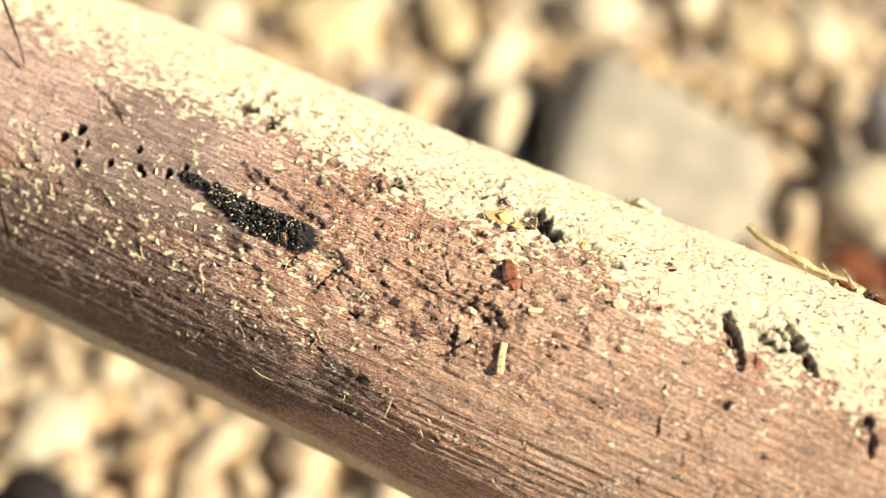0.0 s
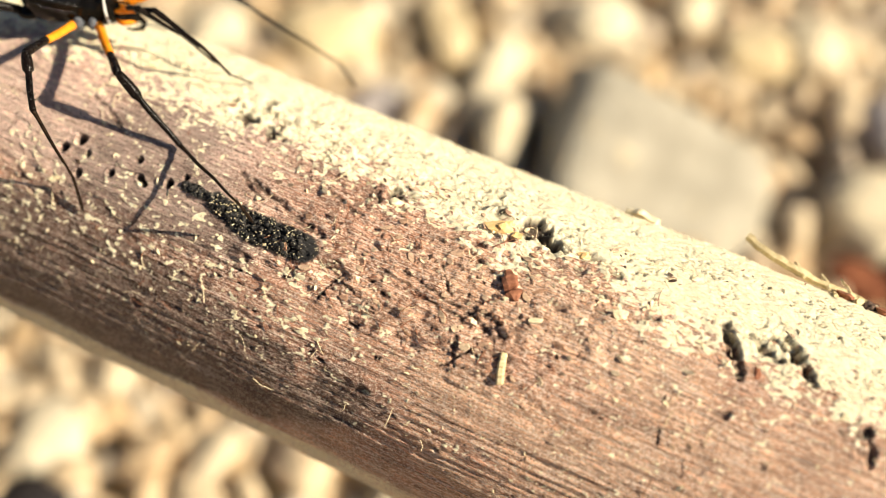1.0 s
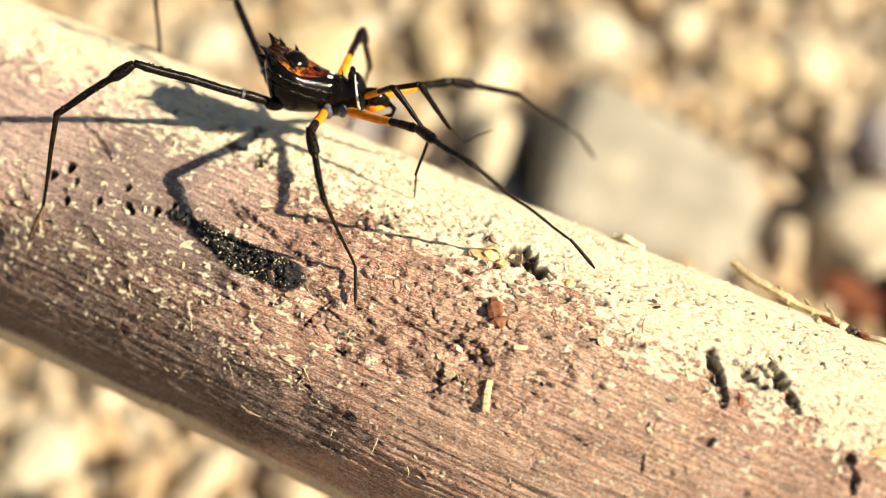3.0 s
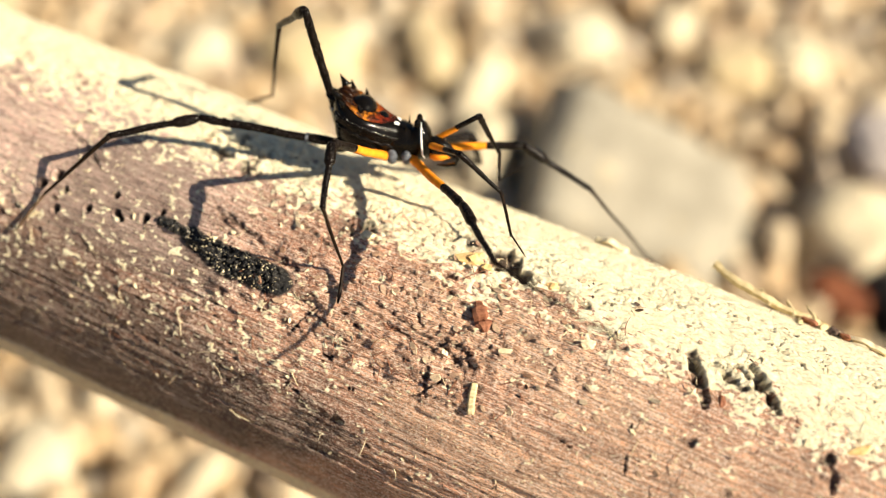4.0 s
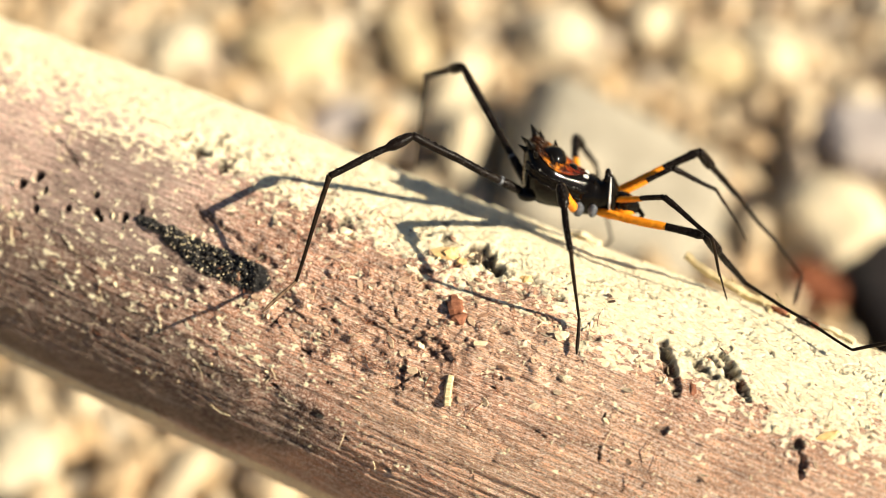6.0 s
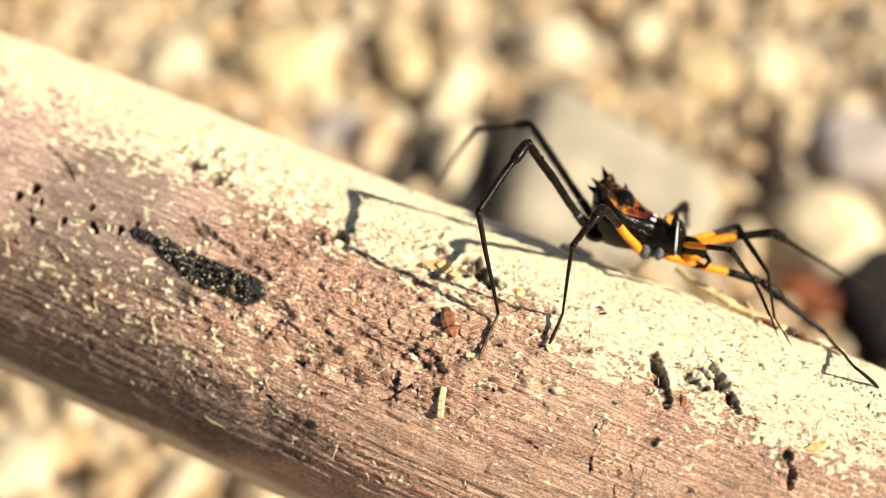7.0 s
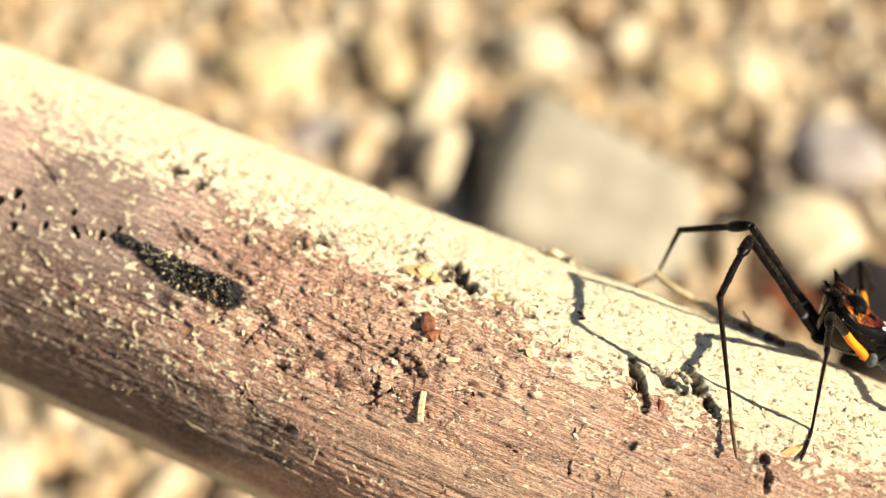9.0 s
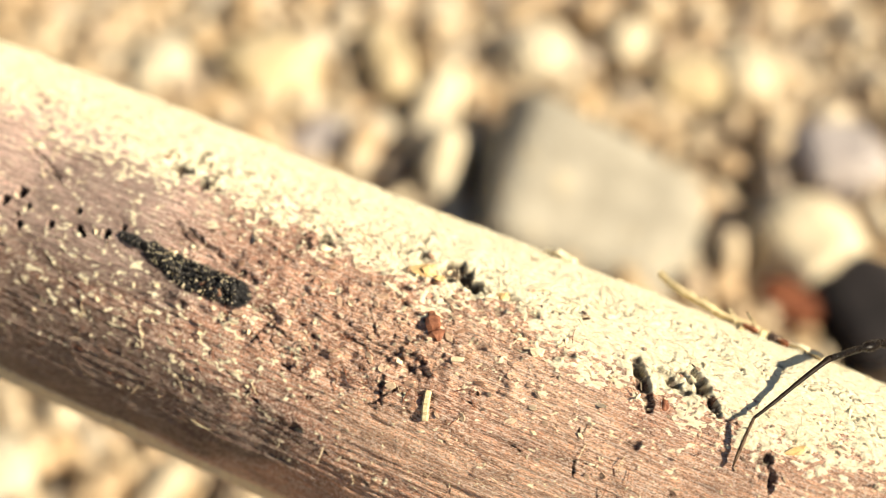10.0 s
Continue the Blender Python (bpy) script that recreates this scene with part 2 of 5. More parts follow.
def vnoise(x, y, seed):
    """Smooth noise from 0 to 1."""
    ix, iy = np.floor(x), np.floor(y)
    fx, fy = x - ix, y - iy
    fx, fy = fx * fx * (3 - 2 * fx), fy * fy * (3 - 2 * fy)
    ix, iy = ix.astype(np.int64), iy.astype(np.int64)
    a, b = lattice(ix, iy, seed), lattice(ix + 1, iy, seed)
    c, d = lattice(ix, iy + 1, seed), lattice(ix + 1, iy + 1, seed)
    return (a * (1 - fx) + b * fx) * (1 - fy) + (c * (1 - fx) + d * fx) * fy


def fbm(x, y, seed, octaves=4, gain=0.5):
    out, amp, tot = 0, 1.0, 0
    for k in range(octaves):
        out = out + amp * vnoise(x * 2 ** k + 7.3 * k, y * 2 ** k + 3.1 * k, seed + k)
        tot += amp
        amp *= gain
    return out / tot


def step(a, b, x):
    t = np.clip((x - a) / (b - a), 0, 1)
    return t * t * (3 - 2 * t)


def mesh_object(name, verts, faces, material, smooth=True, parent=None):
    me = bpy.data.meshes.new(name)
    me.from_pydata([tuple(v) for v in verts], [], [tuple(f) for f in faces])
    me.materials.append(material)
    if smooth:
        me.polygons.foreach_set("use_smooth", [True] * len(me.polygons))
    ob = new(name, me)
    ob.parent = parent
    return ob


def part(name, bm, material, parent, label=""):
    """One mesh part under a thing or under a part."""
    me = bpy.data.meshes.new(name)
    bmesh.ops.recalc_face_normals(bm, faces=bm.faces)
    bm.to_mesh(me)
    bm.free()
    me.materials.append(material)
    me.polygons.foreach_set("use_smooth", [True] * len(me.polygons))
    ob = new(name, me)
    ob.parent = parent
    return tagged(ob, label)


# ---- the stick ----
HOLES = [(-39.9, 3.6, 0.55), (-38.4, 7.8, 0.6), (-37.0, -2.0, 0.45), (-33.4, 2.0, 0.42), (-31.0, 9.1, 0.38), (-30.0, 4.2, 0.42), (-29.3, 3.0, 0.36), (-26.7, 6.1, 0.45), (-36.9, 4.7, 0.35), (-25.2, 10.0, 0.35)]
PITS = [(10.8, 39.0, 2.3), (12.2, 38.0, 1.5), (8.8, 32.7, 0.7), (6.6, 26.0, 0.7), (16.0, 32.2, 0.9), (25.2, 25.5, 0.7), (20.8, 23.3, 0.9), (9.9, 8.1, 0.9), (17.0, 19.0, 0.8), (-6.3, 28.9, 0.9), (-4.9, 32.2, 0.8), (4.8, 48.7, 0.8), (1.2, -27.3, 0.9), (-26.1, -33.5, 0.8), (34.7, 8.5, 0.95), (8.7, -2.9, 0.8), (46.6, 19.2, 0.9), (48.0, 13.6, 1.0), (14.0, 42.9, 0.7), (20.3, 35.4, 0.8), (10.7, -33.3, 0.7), (-15.5, -5.4, 0.8), (-22.8, 48.4, 0.9), (-23.4, 38.0, 1.3), (-26.5, 42.2, 1.0), (-20.4, 34.1, 1.1)]
# cracks and scratches: start, end (along, degrees round), half width, depth
CRACKS = [(31.6, 33.0, 32.6, 29.5, 0.72, 0.8), (32.4, 30.0, 33.2, 26.5, 0.88, 1.0), (33.0, 26.5, 34.6, 20.5, 0.6, 0.8), (37.6, 37.0, 39.0, 34.0, 0.5, 0.7), (38.4, 35.0, 39.4, 31.5, 0.72, 0.9), (39.2, 32.0, 40.2, 29.0, 0.92, 1.0), (40.0, 29.5, 41.2, 26.8, 0.55, 0.8), (34.4, 33.5, 36.6, 31.0, 0.45, 0.6), (35.3, 31.0, 37.8, 29.0, 0.45, 0.7), (36.0, 35.5, 37.6, 34.0, 0.35, 0.6), (-19.8, 18.2, -14.0, 13.2, 0.32, 0.5), (-14.0, 13.2, -8.7, 10.0, 0.4, 0.5), (-19.0, 16.2, -16.5, 12.5, 0.25, 0.4), (-10.2, 23.3, -6.0, 20.4, 0.22, 0.45), (-6.5, -7.3, -4.7, 2.0, 0.15, 0.3), (-8.2, 3.5, 0.5, -4.5, 0.16, 0.3), (-1.0, 7.5, 9.0, 3.5, 0.22, 0.35), (1.0, 10.0, 8.5, 6.0, 0.2, 0.35), (8.4, -1.0, 9.2, -9.0, 0.25, 0.4), (10.2, -3.0, 8.0, -10.5, 0.2, 0.35), (29.8, -2.5, 30.2, -6.0, 0.2, 0.4), (-40.0, 23.5, -34.5, 16.0, 0.25, 0.35), (47.0, 20.5, 48.6, 11.5, 0.35, 0.6), (4.0, 16.5, 5.6, 10.0, 0.18, 0.3), (6.0, 23.0, 12.0, 17.5, 0.22, 0.35)]
CHAR = [(-24.8, 7.6, -21.0, 6.6, 0.66), (-21.0, 6.6, -17.5, 4.4, 1.15), (-17.5, 4.4, -13.0, 3.9, 1.7), (-13.0, 3.9, -9.8, 4.4, 1.65)]


def seg_distance(s, a, s0, a0, s1, a1):
    ds, da = s1 - s0, a1 - a0
    k = np.clip(((s - s0) * ds + (a - a0) * da) / (ds * ds + da * da), 0, 1)
    return np.hypot(s - s0 - k * ds, a - a0 - k * da)


def relief(s, psi):
    """Height over the round form, and the cover of dust, black crust and dark pits, at s mm along and psi degrees round."""
    a = np.radians(psi) * RADIUS
    arc = lambda p: math.radians(p) * RADIUS
    ws = s + 2.6 * (fbm(s / 2.0, a / 2.0, 31, 4, 0.6) - 0.5)
    wa = a + 2.2 * (fbm(s / 2.0 + 40, a / 2.0, 32, 4, 0.6) - 0.5)
    h = 1.0 * (fbm(s / 46 + 5, psi / 75 + 9, 11, 3) - 0.5) + 0.35 * (fbm(s / 12, a / 11, 12, 3) - 0.5)
    # fibres along the stick
    wob = a + 0.35 * (fbm(s / 7, a / 6, 18, 2) - 0.5)
    fib = fbm(s / 11, wob / 0.36, 13, 3)
    h = h + 0.34 * (fib - 0.5)
    # dust: a closed cover on the top side, crumbs below
    edge = step(12, 52, psi + 16 * (fbm(s / 9, a / 7, 14, 3) - 0.5) + 0.10 * (s - 10)) * step(150, 110, psi)
    wide = 0.16 + 0.26 * edge
    cloud = wide * fbm(s / 2.8, a / 2.0, 15, 4) + (1 - wide) * fbm(s / 0.62, a / 0.38, 16, 4, 0.6)
    left = step(6, -8, s) * step(-34, -18, psi) * step(14, -4, psi)
    veil = np.clip(0.5 + (cloud + 0.30 * edge - (0.135 - 0.07 * left) * (1 - edge) - 0.545) / 0.24, 0, 1)
    low = step(-48, -30, psi)
    veil = veil * (0.45 + 0.55 * low)
    # the underside's left stretch is paler, through the same cover
    veil = np.maximum(veil, 0.56 * step(-54, -64, psi + 8 * (fbm(s / 9, a / 5, 52, 3) - 0.5)) * step(44, 0, s))
    dust = step(0.38, 0.66, veil)
    rough = step(-62, -36, psi)
    mid = step(-28, 6, psi) * step(78, 34, psi)
    rubble = mid * step(0.40, 0.60, fbm(s / 11 + 2, a / 8, 26, 3) + 0.22 * step(26, 6, np.abs(s - 8)) * step(-12, 8, psi))
    rubble = rubble * step(30, 20, s) * (1 - 0.6 * edge)
    smooth_zone = 0.75 * step(-10, -24, s) * step(-10, 0, psi) * step(32, 24, psi)
    # flakes: small plates with sharp rims
    plate = fbm(s / 1.7 + 0.6 * fib, a / 1.0, 17, 3, 0.55)
    terrace = np.floor(plate * 9) / 9 + 0.25 * (plate * 9 % 1) / 9
    h = h + rough * (0.08 * dust + (0.10 + 0.20 * step(14, 0, s) + 0.75 * rubble) * (1 - smooth_zone) * (terrace - 0.5)) + (0.07 + 0.13 * edge) * (fbm(s / 0.55, a / 0.45, 19, 2) - 0.5)
    h = h + 0.34 * edge * (fbm(s / 2.8, a / 1.8, 24, 3) - 0.5)
    # crevices between the flakes, and small dark pores
    crev = np.abs(fbm(s / 2.1, a / 1.3, 20, 3, 0.6) - 0.5)
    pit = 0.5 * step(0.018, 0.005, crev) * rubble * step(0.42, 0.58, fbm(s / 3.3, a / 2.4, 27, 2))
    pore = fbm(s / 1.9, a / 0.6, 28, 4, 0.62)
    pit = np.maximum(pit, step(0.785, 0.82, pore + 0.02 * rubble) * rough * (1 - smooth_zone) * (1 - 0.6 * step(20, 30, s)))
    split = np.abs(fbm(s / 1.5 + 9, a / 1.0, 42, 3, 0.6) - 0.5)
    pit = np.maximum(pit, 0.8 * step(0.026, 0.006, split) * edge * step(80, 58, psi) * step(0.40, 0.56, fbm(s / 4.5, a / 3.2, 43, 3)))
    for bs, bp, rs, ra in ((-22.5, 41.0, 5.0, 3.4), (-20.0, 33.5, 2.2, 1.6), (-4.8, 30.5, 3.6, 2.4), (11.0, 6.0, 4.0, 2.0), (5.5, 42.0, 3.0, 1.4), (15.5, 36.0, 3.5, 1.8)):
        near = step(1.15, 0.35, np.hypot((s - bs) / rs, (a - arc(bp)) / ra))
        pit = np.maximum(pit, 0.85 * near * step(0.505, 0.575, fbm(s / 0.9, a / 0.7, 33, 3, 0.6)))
        h = h + near * 0.9 * (fbm(s / 1.1, a / 0.9, 34, 3) - 0.5)
    h = h - 0.45 * pit
    for ps, pp, r in PITS:
        d = np.hypot((ws - ps) * 0.75, wa - arc(pp)) / (0.75 * r) + 1.2 * (fbm(s / 0.7, a / 0.7, 21, 3) - 0.5)
        k = step(1.0, 0.55, d)
        h = h - (0.8 if r > 1.4 else 0.5 if r > 1 else 0.22) * k + 0.12 * step(2.2, 1.1, d) * (1 - k)
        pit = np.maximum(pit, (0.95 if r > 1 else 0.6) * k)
    for hs, hp, r in HOLES:
        d = np.hypot(s - hs, a - arc(hp)) / (1.15 * r) + 0.3 * (fbm(s / 0.5, a / 0.5, 37, 2) - 0.5)
        k = step(1.05, 0.75, d)
        h = h - 1.3 * k + 0.12 * step(1.8, 1.2, d) * (1 - k)
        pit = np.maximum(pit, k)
    # shallow cracks whose dark colour stands in for the shadow in them
    for s0, p0, s1, p1, w, depth in CRACKS:
        d = seg_distance(0.6 * s + 0.4 * ws, 0.6 * a + 0.4 * wa, s0, arc(p0), s1, arc(p1)) / w + 1.0 * (fbm(s / 1.2, a / 1.2, 22, 3, 0.6) - 0.5) + (1.5 * (fbm(s / 0.45, a / 0.22, 44, 3, 0.65) - 0.5) if w < 0.7 else 1.0 * (fbm(s / 0.9, a / 0.7, 44, 3, 0.6) - 0.5))
        k = step(1.0, 0.62 if w < 0.7 else 0.3, d)
        h = h - 0.6 * depth * k + 0.06 * step(2.4, 1.2, d) * (1 - k)
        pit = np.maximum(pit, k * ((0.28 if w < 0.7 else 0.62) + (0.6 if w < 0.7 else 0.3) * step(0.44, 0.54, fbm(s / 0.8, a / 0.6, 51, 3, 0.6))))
    char = np.zeros_like(s)
    for s0, p0, s1, p1, w in CHAR:
        d = seg_distance(s, a, s0, arc(p0), s1, arc(p1)) / w + 0.5 * (fbm(s / 0.9, a / 0.7, 23, 3) - 0.5)
        char = np.maximum(char, step(1.05, 0.85, d))
    h = h + char * 0.1
    veil = veil * (1 - char)
    # wood tone; the low dark band is bark colour plus painted shade
    tone_and_shade = np.clip(0.40 + 0.0078 * (s + 10) + 1.2 * (fbm(s / 26, a / 14, 35, 3) - 0.5) + 0.30 * step(-5, -45, psi) * step(-10, 35, s) - (0.45 + 0.9 * (fbm(s / 5, a / 3.5, 48, 3) - 0.3)) * step(-10, -32, psi) * step(30, -8, s) * step(-66, -54, psi) + 0.10 * step(-55, -65, psi) * step(14, -14, s) - 0.14 * step(24, 40, s), 0, 1)
    pink = 0.75 * step(-6, -26, s + 10 * (fbm(s / 8, a / 8, 36, 2) - 0.5)) * step(-12, 2, psi) * step(52, 36, psi)
    return h, veil, char, pit * (1 - char), tone_and_shade, pink


def on_stick(s, psi, lift=0.0):
    """The place on the stick's skin, and the way out of it."""
    h = float(relief(np.array([s]), np.array([psi]))[0][0])
    n = AX_V * math.cos(radians(psi)) + AX_U * math.sin(radians(psi))
    return AX_C + AX_D * (s / 1000) + n * ((RADIUS + h + lift) / 1000), n


def stick():
    s = np.concatenate([np.linspace(-265, -76, 90, endpoint=False), np.arange(-76, 68, 0.16), np.linspace(68, 215, 80)])
    psi = np.concatenate([np.arange(-108, 108, 0.46), np.linspace(108, 252, 72, endpoint=False)])
    S, P = np.meshgrid(s, psi, indexing="ij")
    h, dust, char, pit, tone_and_shade, pink = relief(S, P)
    r = (RADIUS + h) / 1000
    # away from the open stretch the stick bends and thins a little
    out = np.clip(np.abs(S + 4) - 75, 0, None)
    r = r * (1 - out / 1500)
    # broken ends
    end = np.minimum(S - s[0], s[-1] - S)
    r = r * np.clip(0.72 + end / 18, 0, 1)
    cp, sp = np.cos(np.radians(P)), np.sin(np.radians(P))
    d, v, u, c = (np.array(a) for a in (AX_D, AX_V, AX_U, AX_C))
    X = c + S[..., None] / 1000 * d + (r * cp)[..., None] * v + (r * sp)[..., None] * u
    X[..., 2] -= (out / 1000) ** 2 * 0.9
    n, k = S.shape
    verts = X.reshape(-1, 3)
    idx = np.arange(n * k).reshape(n, k)
    a, b = idx[:-1, :], idx[1:, :]
    quads = np.stack([a, np.roll(a, -1, 1), np.roll(b, -1, 1), b], -1).reshape(-1, 4)
    me = bpy.data.meshes.new("stick")
    nq = len(quads)
    loops = np.concatenate([quads.ravel(), idx[0, ::-1], idx[-1]]).astype(np.int32)
    me.vertices.add(len(verts))
    me.vertices.foreach_set("co", verts.ravel().astype(np.float32))
    me.loops.add(len(loops))
    me.loops.foreach_set("vertex_index", loops)
    me.polygons.add(nq + 2)
    me.polygons.foreach_set("loop_start", np.concatenate([np.arange(nq) * 4, [nq * 4, nq * 4 + k]]).astype(np.int32))
    me.polygons.foreach_set("use_smooth", np.ones(nq + 2, bool))
    for key, val in (("dust", dust), ("char", char), ("pit", pit), ("tone_and_shade", tone_and_shade), ("pink", pink)):
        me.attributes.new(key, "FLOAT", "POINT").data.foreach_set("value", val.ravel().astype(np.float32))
    g = np.stack([S, np.radians(P) * RADIUS, np.zeros_like(S)], -1)
    me.attributes.new("grain", "FLOAT_VECTOR", "POINT").data.foreach_set("vector", g.ravel().astype(np.float32))
    me.update(calc_edges=True)
    me.validate()
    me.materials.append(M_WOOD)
    return tagged(new("stick", me), "thick weathered brown stick dusted with pale wood powder, lying over gravel", "stick")


STICK = stick()


def crust():
    """The black crust: a strip of small lumps grown together."""
    rng = random.Random(17)
    bm = bmesh.new()
    for s0, p0, s1, p1, w in CHAR:
        for k in range(int(62 * w)):
            f, g = rng.random(), rng.uniform(-1, 1)
            s, p = s0 + (s1 - s0) * f, p0 + (p1 - p0) * f + math.degrees(g * 0.82 * w / RADIUS)
            at_, n = on_stick(s, p, 0.05)
            r = rng.uniform(0.12, 0.34) * (1.15 - 0.5 * abs(g)) / 1000
            m = Matrix.LocRotScale(at_ + n * r * 0.3, Euler((rng.uniform(0, 6), rng.uniform(0, 6), 0)), (r * rng.uniform(0.9, 1.6), r, r * rng.uniform(0.7, 1.1)))
            res = bmesh.ops.create_icosphere(bm, subdivisions=2, radius=1.0, matrix=m)
            for v in res["verts"]:
                v.co += n * (0.00026 * noise.noise(v.co * 2900)) + AX_D * (0.00020 * noise.noise(v.co * 4100 + Vector((3, 1, 7))))
    crumbs = bmesh.new()
    for k in range(240):
        s0, p0, s1, p1, w = rng.choice(CHAR[1:])
        f, g = rng.random(), rng.uniform(-1, 1.25)
        at_, n = on_stick(s0 + (s1 - s0) * f, p0 + (p1 - p0) * f + math.degrees(g * 0.85 * w / RADIUS), 0.38 * (1 - 0.5 * g * g))
        r = rng.uniform(0.03, 0.085) / 1000
        m = Matrix.LocRotScale(at_, Euler((rng.uniform(0, 6), rng.uniform(0, 6), 0)), (r * rng.uniform(0.9, 2.0), r, r * 0.7))
        bmesh.ops.create_icosphere(crumbs, subdivisions=1, radius=1.0, matrix=m)
    body = part("black_crust", bm, M_CRUST, STICK, "black crumbly crust sprinkled with dust")
    part("dust_crumbs", crumbs, M_CRUMB, body, "pale dust crumbs")
    return body


def scale_form(seed):
    """A thin ragged plate of bark, one millimetre in size."""
    rng = random.Random(seed)
    bm = bmesh.new()
    n = 9
    long = rng.uniform(1.0, 2.4)
    rim = [(math.cos(2 * math.pi * k / n) * rng.uniform(0.55, 1.0) * long / 2000, math.sin(2 * math.pi * k / n) * rng.uniform(0.5, 1.0) / 2000) for k in range(n)]
    curl = rng.uniform(-0.05, 0.15) / 1000
    low = [bm.verts.new((x, y, curl * (x * 1000) ** 2 + rng.uniform(-0.03, 0.03) / 1000)) for x, y in rim]
    top = [bm.verts.new((x * 0.9, y * 0.86, curl * (x * 1000) ** 2 + rng.uniform(0.08, 0.16) / 1000)) for x, y in rim]
    mid = bm.verts.new((0, 0, 0.13 / 1000))
    for k in range(n):
        j = (k + 1) % n
        bm.faces.new((low[k], low[j], top[j], top[k]))
        bm.faces.new((top[k], top[j], mid))
    bm.faces.new(low[::-1])
    me = bpy.data.meshes.new("bark_scale")
    bmesh.ops.recalc_face_normals(bm, faces=bm.faces)
    bm.to_mesh(me)
    bm.free()
    me.materials.append(M_SCALE)
    return me


def bark_scales():
    rng = random.Random(23)
    forms = [scale_form(k) for k in range(12)]
    for k in range(210):
        if k < 130:
            s, p = rng.gauss(6, 12), rng.uniform(-6, 44)
        elif k < 175:
            s, p = rng.uniform(-58, 58), rng.uniform(-25, 50)
        else:
            s, p = rng.uniform(20, 56), rng.uniform(10, 48)
        place, n = on_stick(s, p, 0.02)
        x = (AX_D + n.cross(AX_D) * rng.uniform(-0.9, 0.9) + n * rng.uniform(-0.15, 0.35)).normalized()
        y = n.cross(x).normalized()
        y = (y + n * rng.uniform(-0.3, 0.3)).normalized()
        z = x.cross(y).normalized()
        y = z.cross(x)
        ob = new("bark_scale", rng.choice(forms))
        ob.parent = STICK
        k2 = rng.uniform(0.35, 0.95) if k < 130 else rng.uniform(0.22, 0.55)
        ob.matrix_basis = Matrix.Translation(place) @ Matrix((x, y, z)).transposed().to_4x4() @ Matrix.Diagonal((k2, k2 * rng.uniform(0.6, 1.2), k2, 1))


crust()
bark_scales()


# ---- the ground and its stones ----
def ground():
    bm = bmesh.new()
    n = 90
    line = [math.copysign(abs(k) ** 3.2, k) * 60 + k * 0.35 for k in np.linspace(-1, 1, n)]
    grid = [[bm.verts.new((x, y + 0.15, 0.004 * (noise.noise((x * 9, y * 9, 0.3)) if abs(x) + abs(y) < 3 else 0))) for y in line] for x in line]
    for i in range(n - 1):
        for j in range(n - 1):
            bm.faces.new((grid[i][j], grid[i + 1][j], grid[i + 1][j + 1], grid[i][j + 1]))
    return tagged(part("ground", bm, M_SAND, None), "dry sandy ground strewn with gravel", "ground", kind="structure")


ground()


def pebble_form(seed, detail=2, lumps=0.35, box=0.0):
    """Unit pebble: verts and faces."""
    bm = bmesh.new()
    bmesh.ops.create_icosphere(bm, subdivisions=detail, radius=1.0)
    for v in bm.verts:
        p = v.co.copy()
        if box:
            m = max(abs(p.x), abs(p.y), abs(p.z))
            p = p.lerp(p / m, box)
        k = 1 + lumps * noise.noise(v.co * 0.9 + Vector((seed * 3.7, seed * 1.3, 0))) + 0.4 * lumps * noise.noise(v.co * 2.3 + Vector((0, seed * 2.1, 5)))
        v.co = p * k
    vs = np.array([v.co[:] for v in bm.verts])
    fs = np.array([[v.index for v in f.verts] for f in bm.faces])
    bm.free()
    return vs, fs


def gravel():
    rng = np.random.default_rng(5)
    forms = [pebble_form(k, 2, 0.45, 0.25) for k in range(14)]
    plain = [pebble_form(k, 1, 0.45, 0.25) for k in range(14)]
    V, F, off = [], [], 0
    spots = []
    for pitch, lo, hi, z, x0, x1, y0, y1 in ((0.0062, 0.0024, 0.0040, 0.0046, -0.20, 0.24, 0.0, 0.40), (0.0075, 0.0034, 0.0058, 0.0016, -0.34, 0.34, -0.03, 0.50), (0.0112, 0.0040, 0.0072, 0.0048, -0.34, 0.34, -0.03, 0.50), (0.030, 0.0096, 0.017, 0.002, -1.9, 1.9, -1.7, 2.1)):
        for x in np.arange(x0, x1, pitch):
            for y in np.arange(y0, y1, pitch):
                spots.append((x + rng.uniform(-0.5, 0.5) * pitch, y + rng.uniform(-0.5, 0.5) * pitch, z, rng.uniform(lo, hi)))
    for x, y, z, r in spots:
        if r > 0.0095 and abs(x) < 0.33 and -0.02 < y < 0.49:
            continue
        if any((x - cx) ** 2 + (y - cy) ** 2 < cr * cr for cx, cy, cr in CLEAR):
            continue
        far = math.hypot(x, y - 0.2)
        if rng.uniform() < (far - 0.7) / 1.1:
            continue
        vs, fs = (plain if far > 0.5 else forms)[rng.integers(len(forms))]
        m = np.array(Euler(rng.uniform(0, 6.3, 3)).to_matrix())
        p = (vs * (r * rng.uniform(0.75, 1.35), r * rng.uniform(0.65, 1.1), r * rng.uniform(0.5, 0.85))) @ m.T
        tilt = np.array([x, y, z + 0.35 * r + rng.uniform(0, 0.3) * r])
        V.append(p + tilt)
        F.append(fs + off)
        off += len(vs)
    V, F = np.concatenate(V), np.concatenate(F)
    me = bpy.data.meshes.new("gravel")
    me.vertices.add(len(V))
    me.vertices.foreach_set("co", V.ravel().astype(np.float32))
    me.loops.add(F.size)
    me.loops.foreach_set("vertex_index", F.ravel().astype(np.int32))
    me.polygons.add(len(F))
    me.polygons.foreach_set("loop_start", (np.arange(len(F)) * 3).astype(np.int32))
    me.polygons.foreach_set("use_smooth", np.ones(len(F), bool))
    me.update(calc_edges=True)
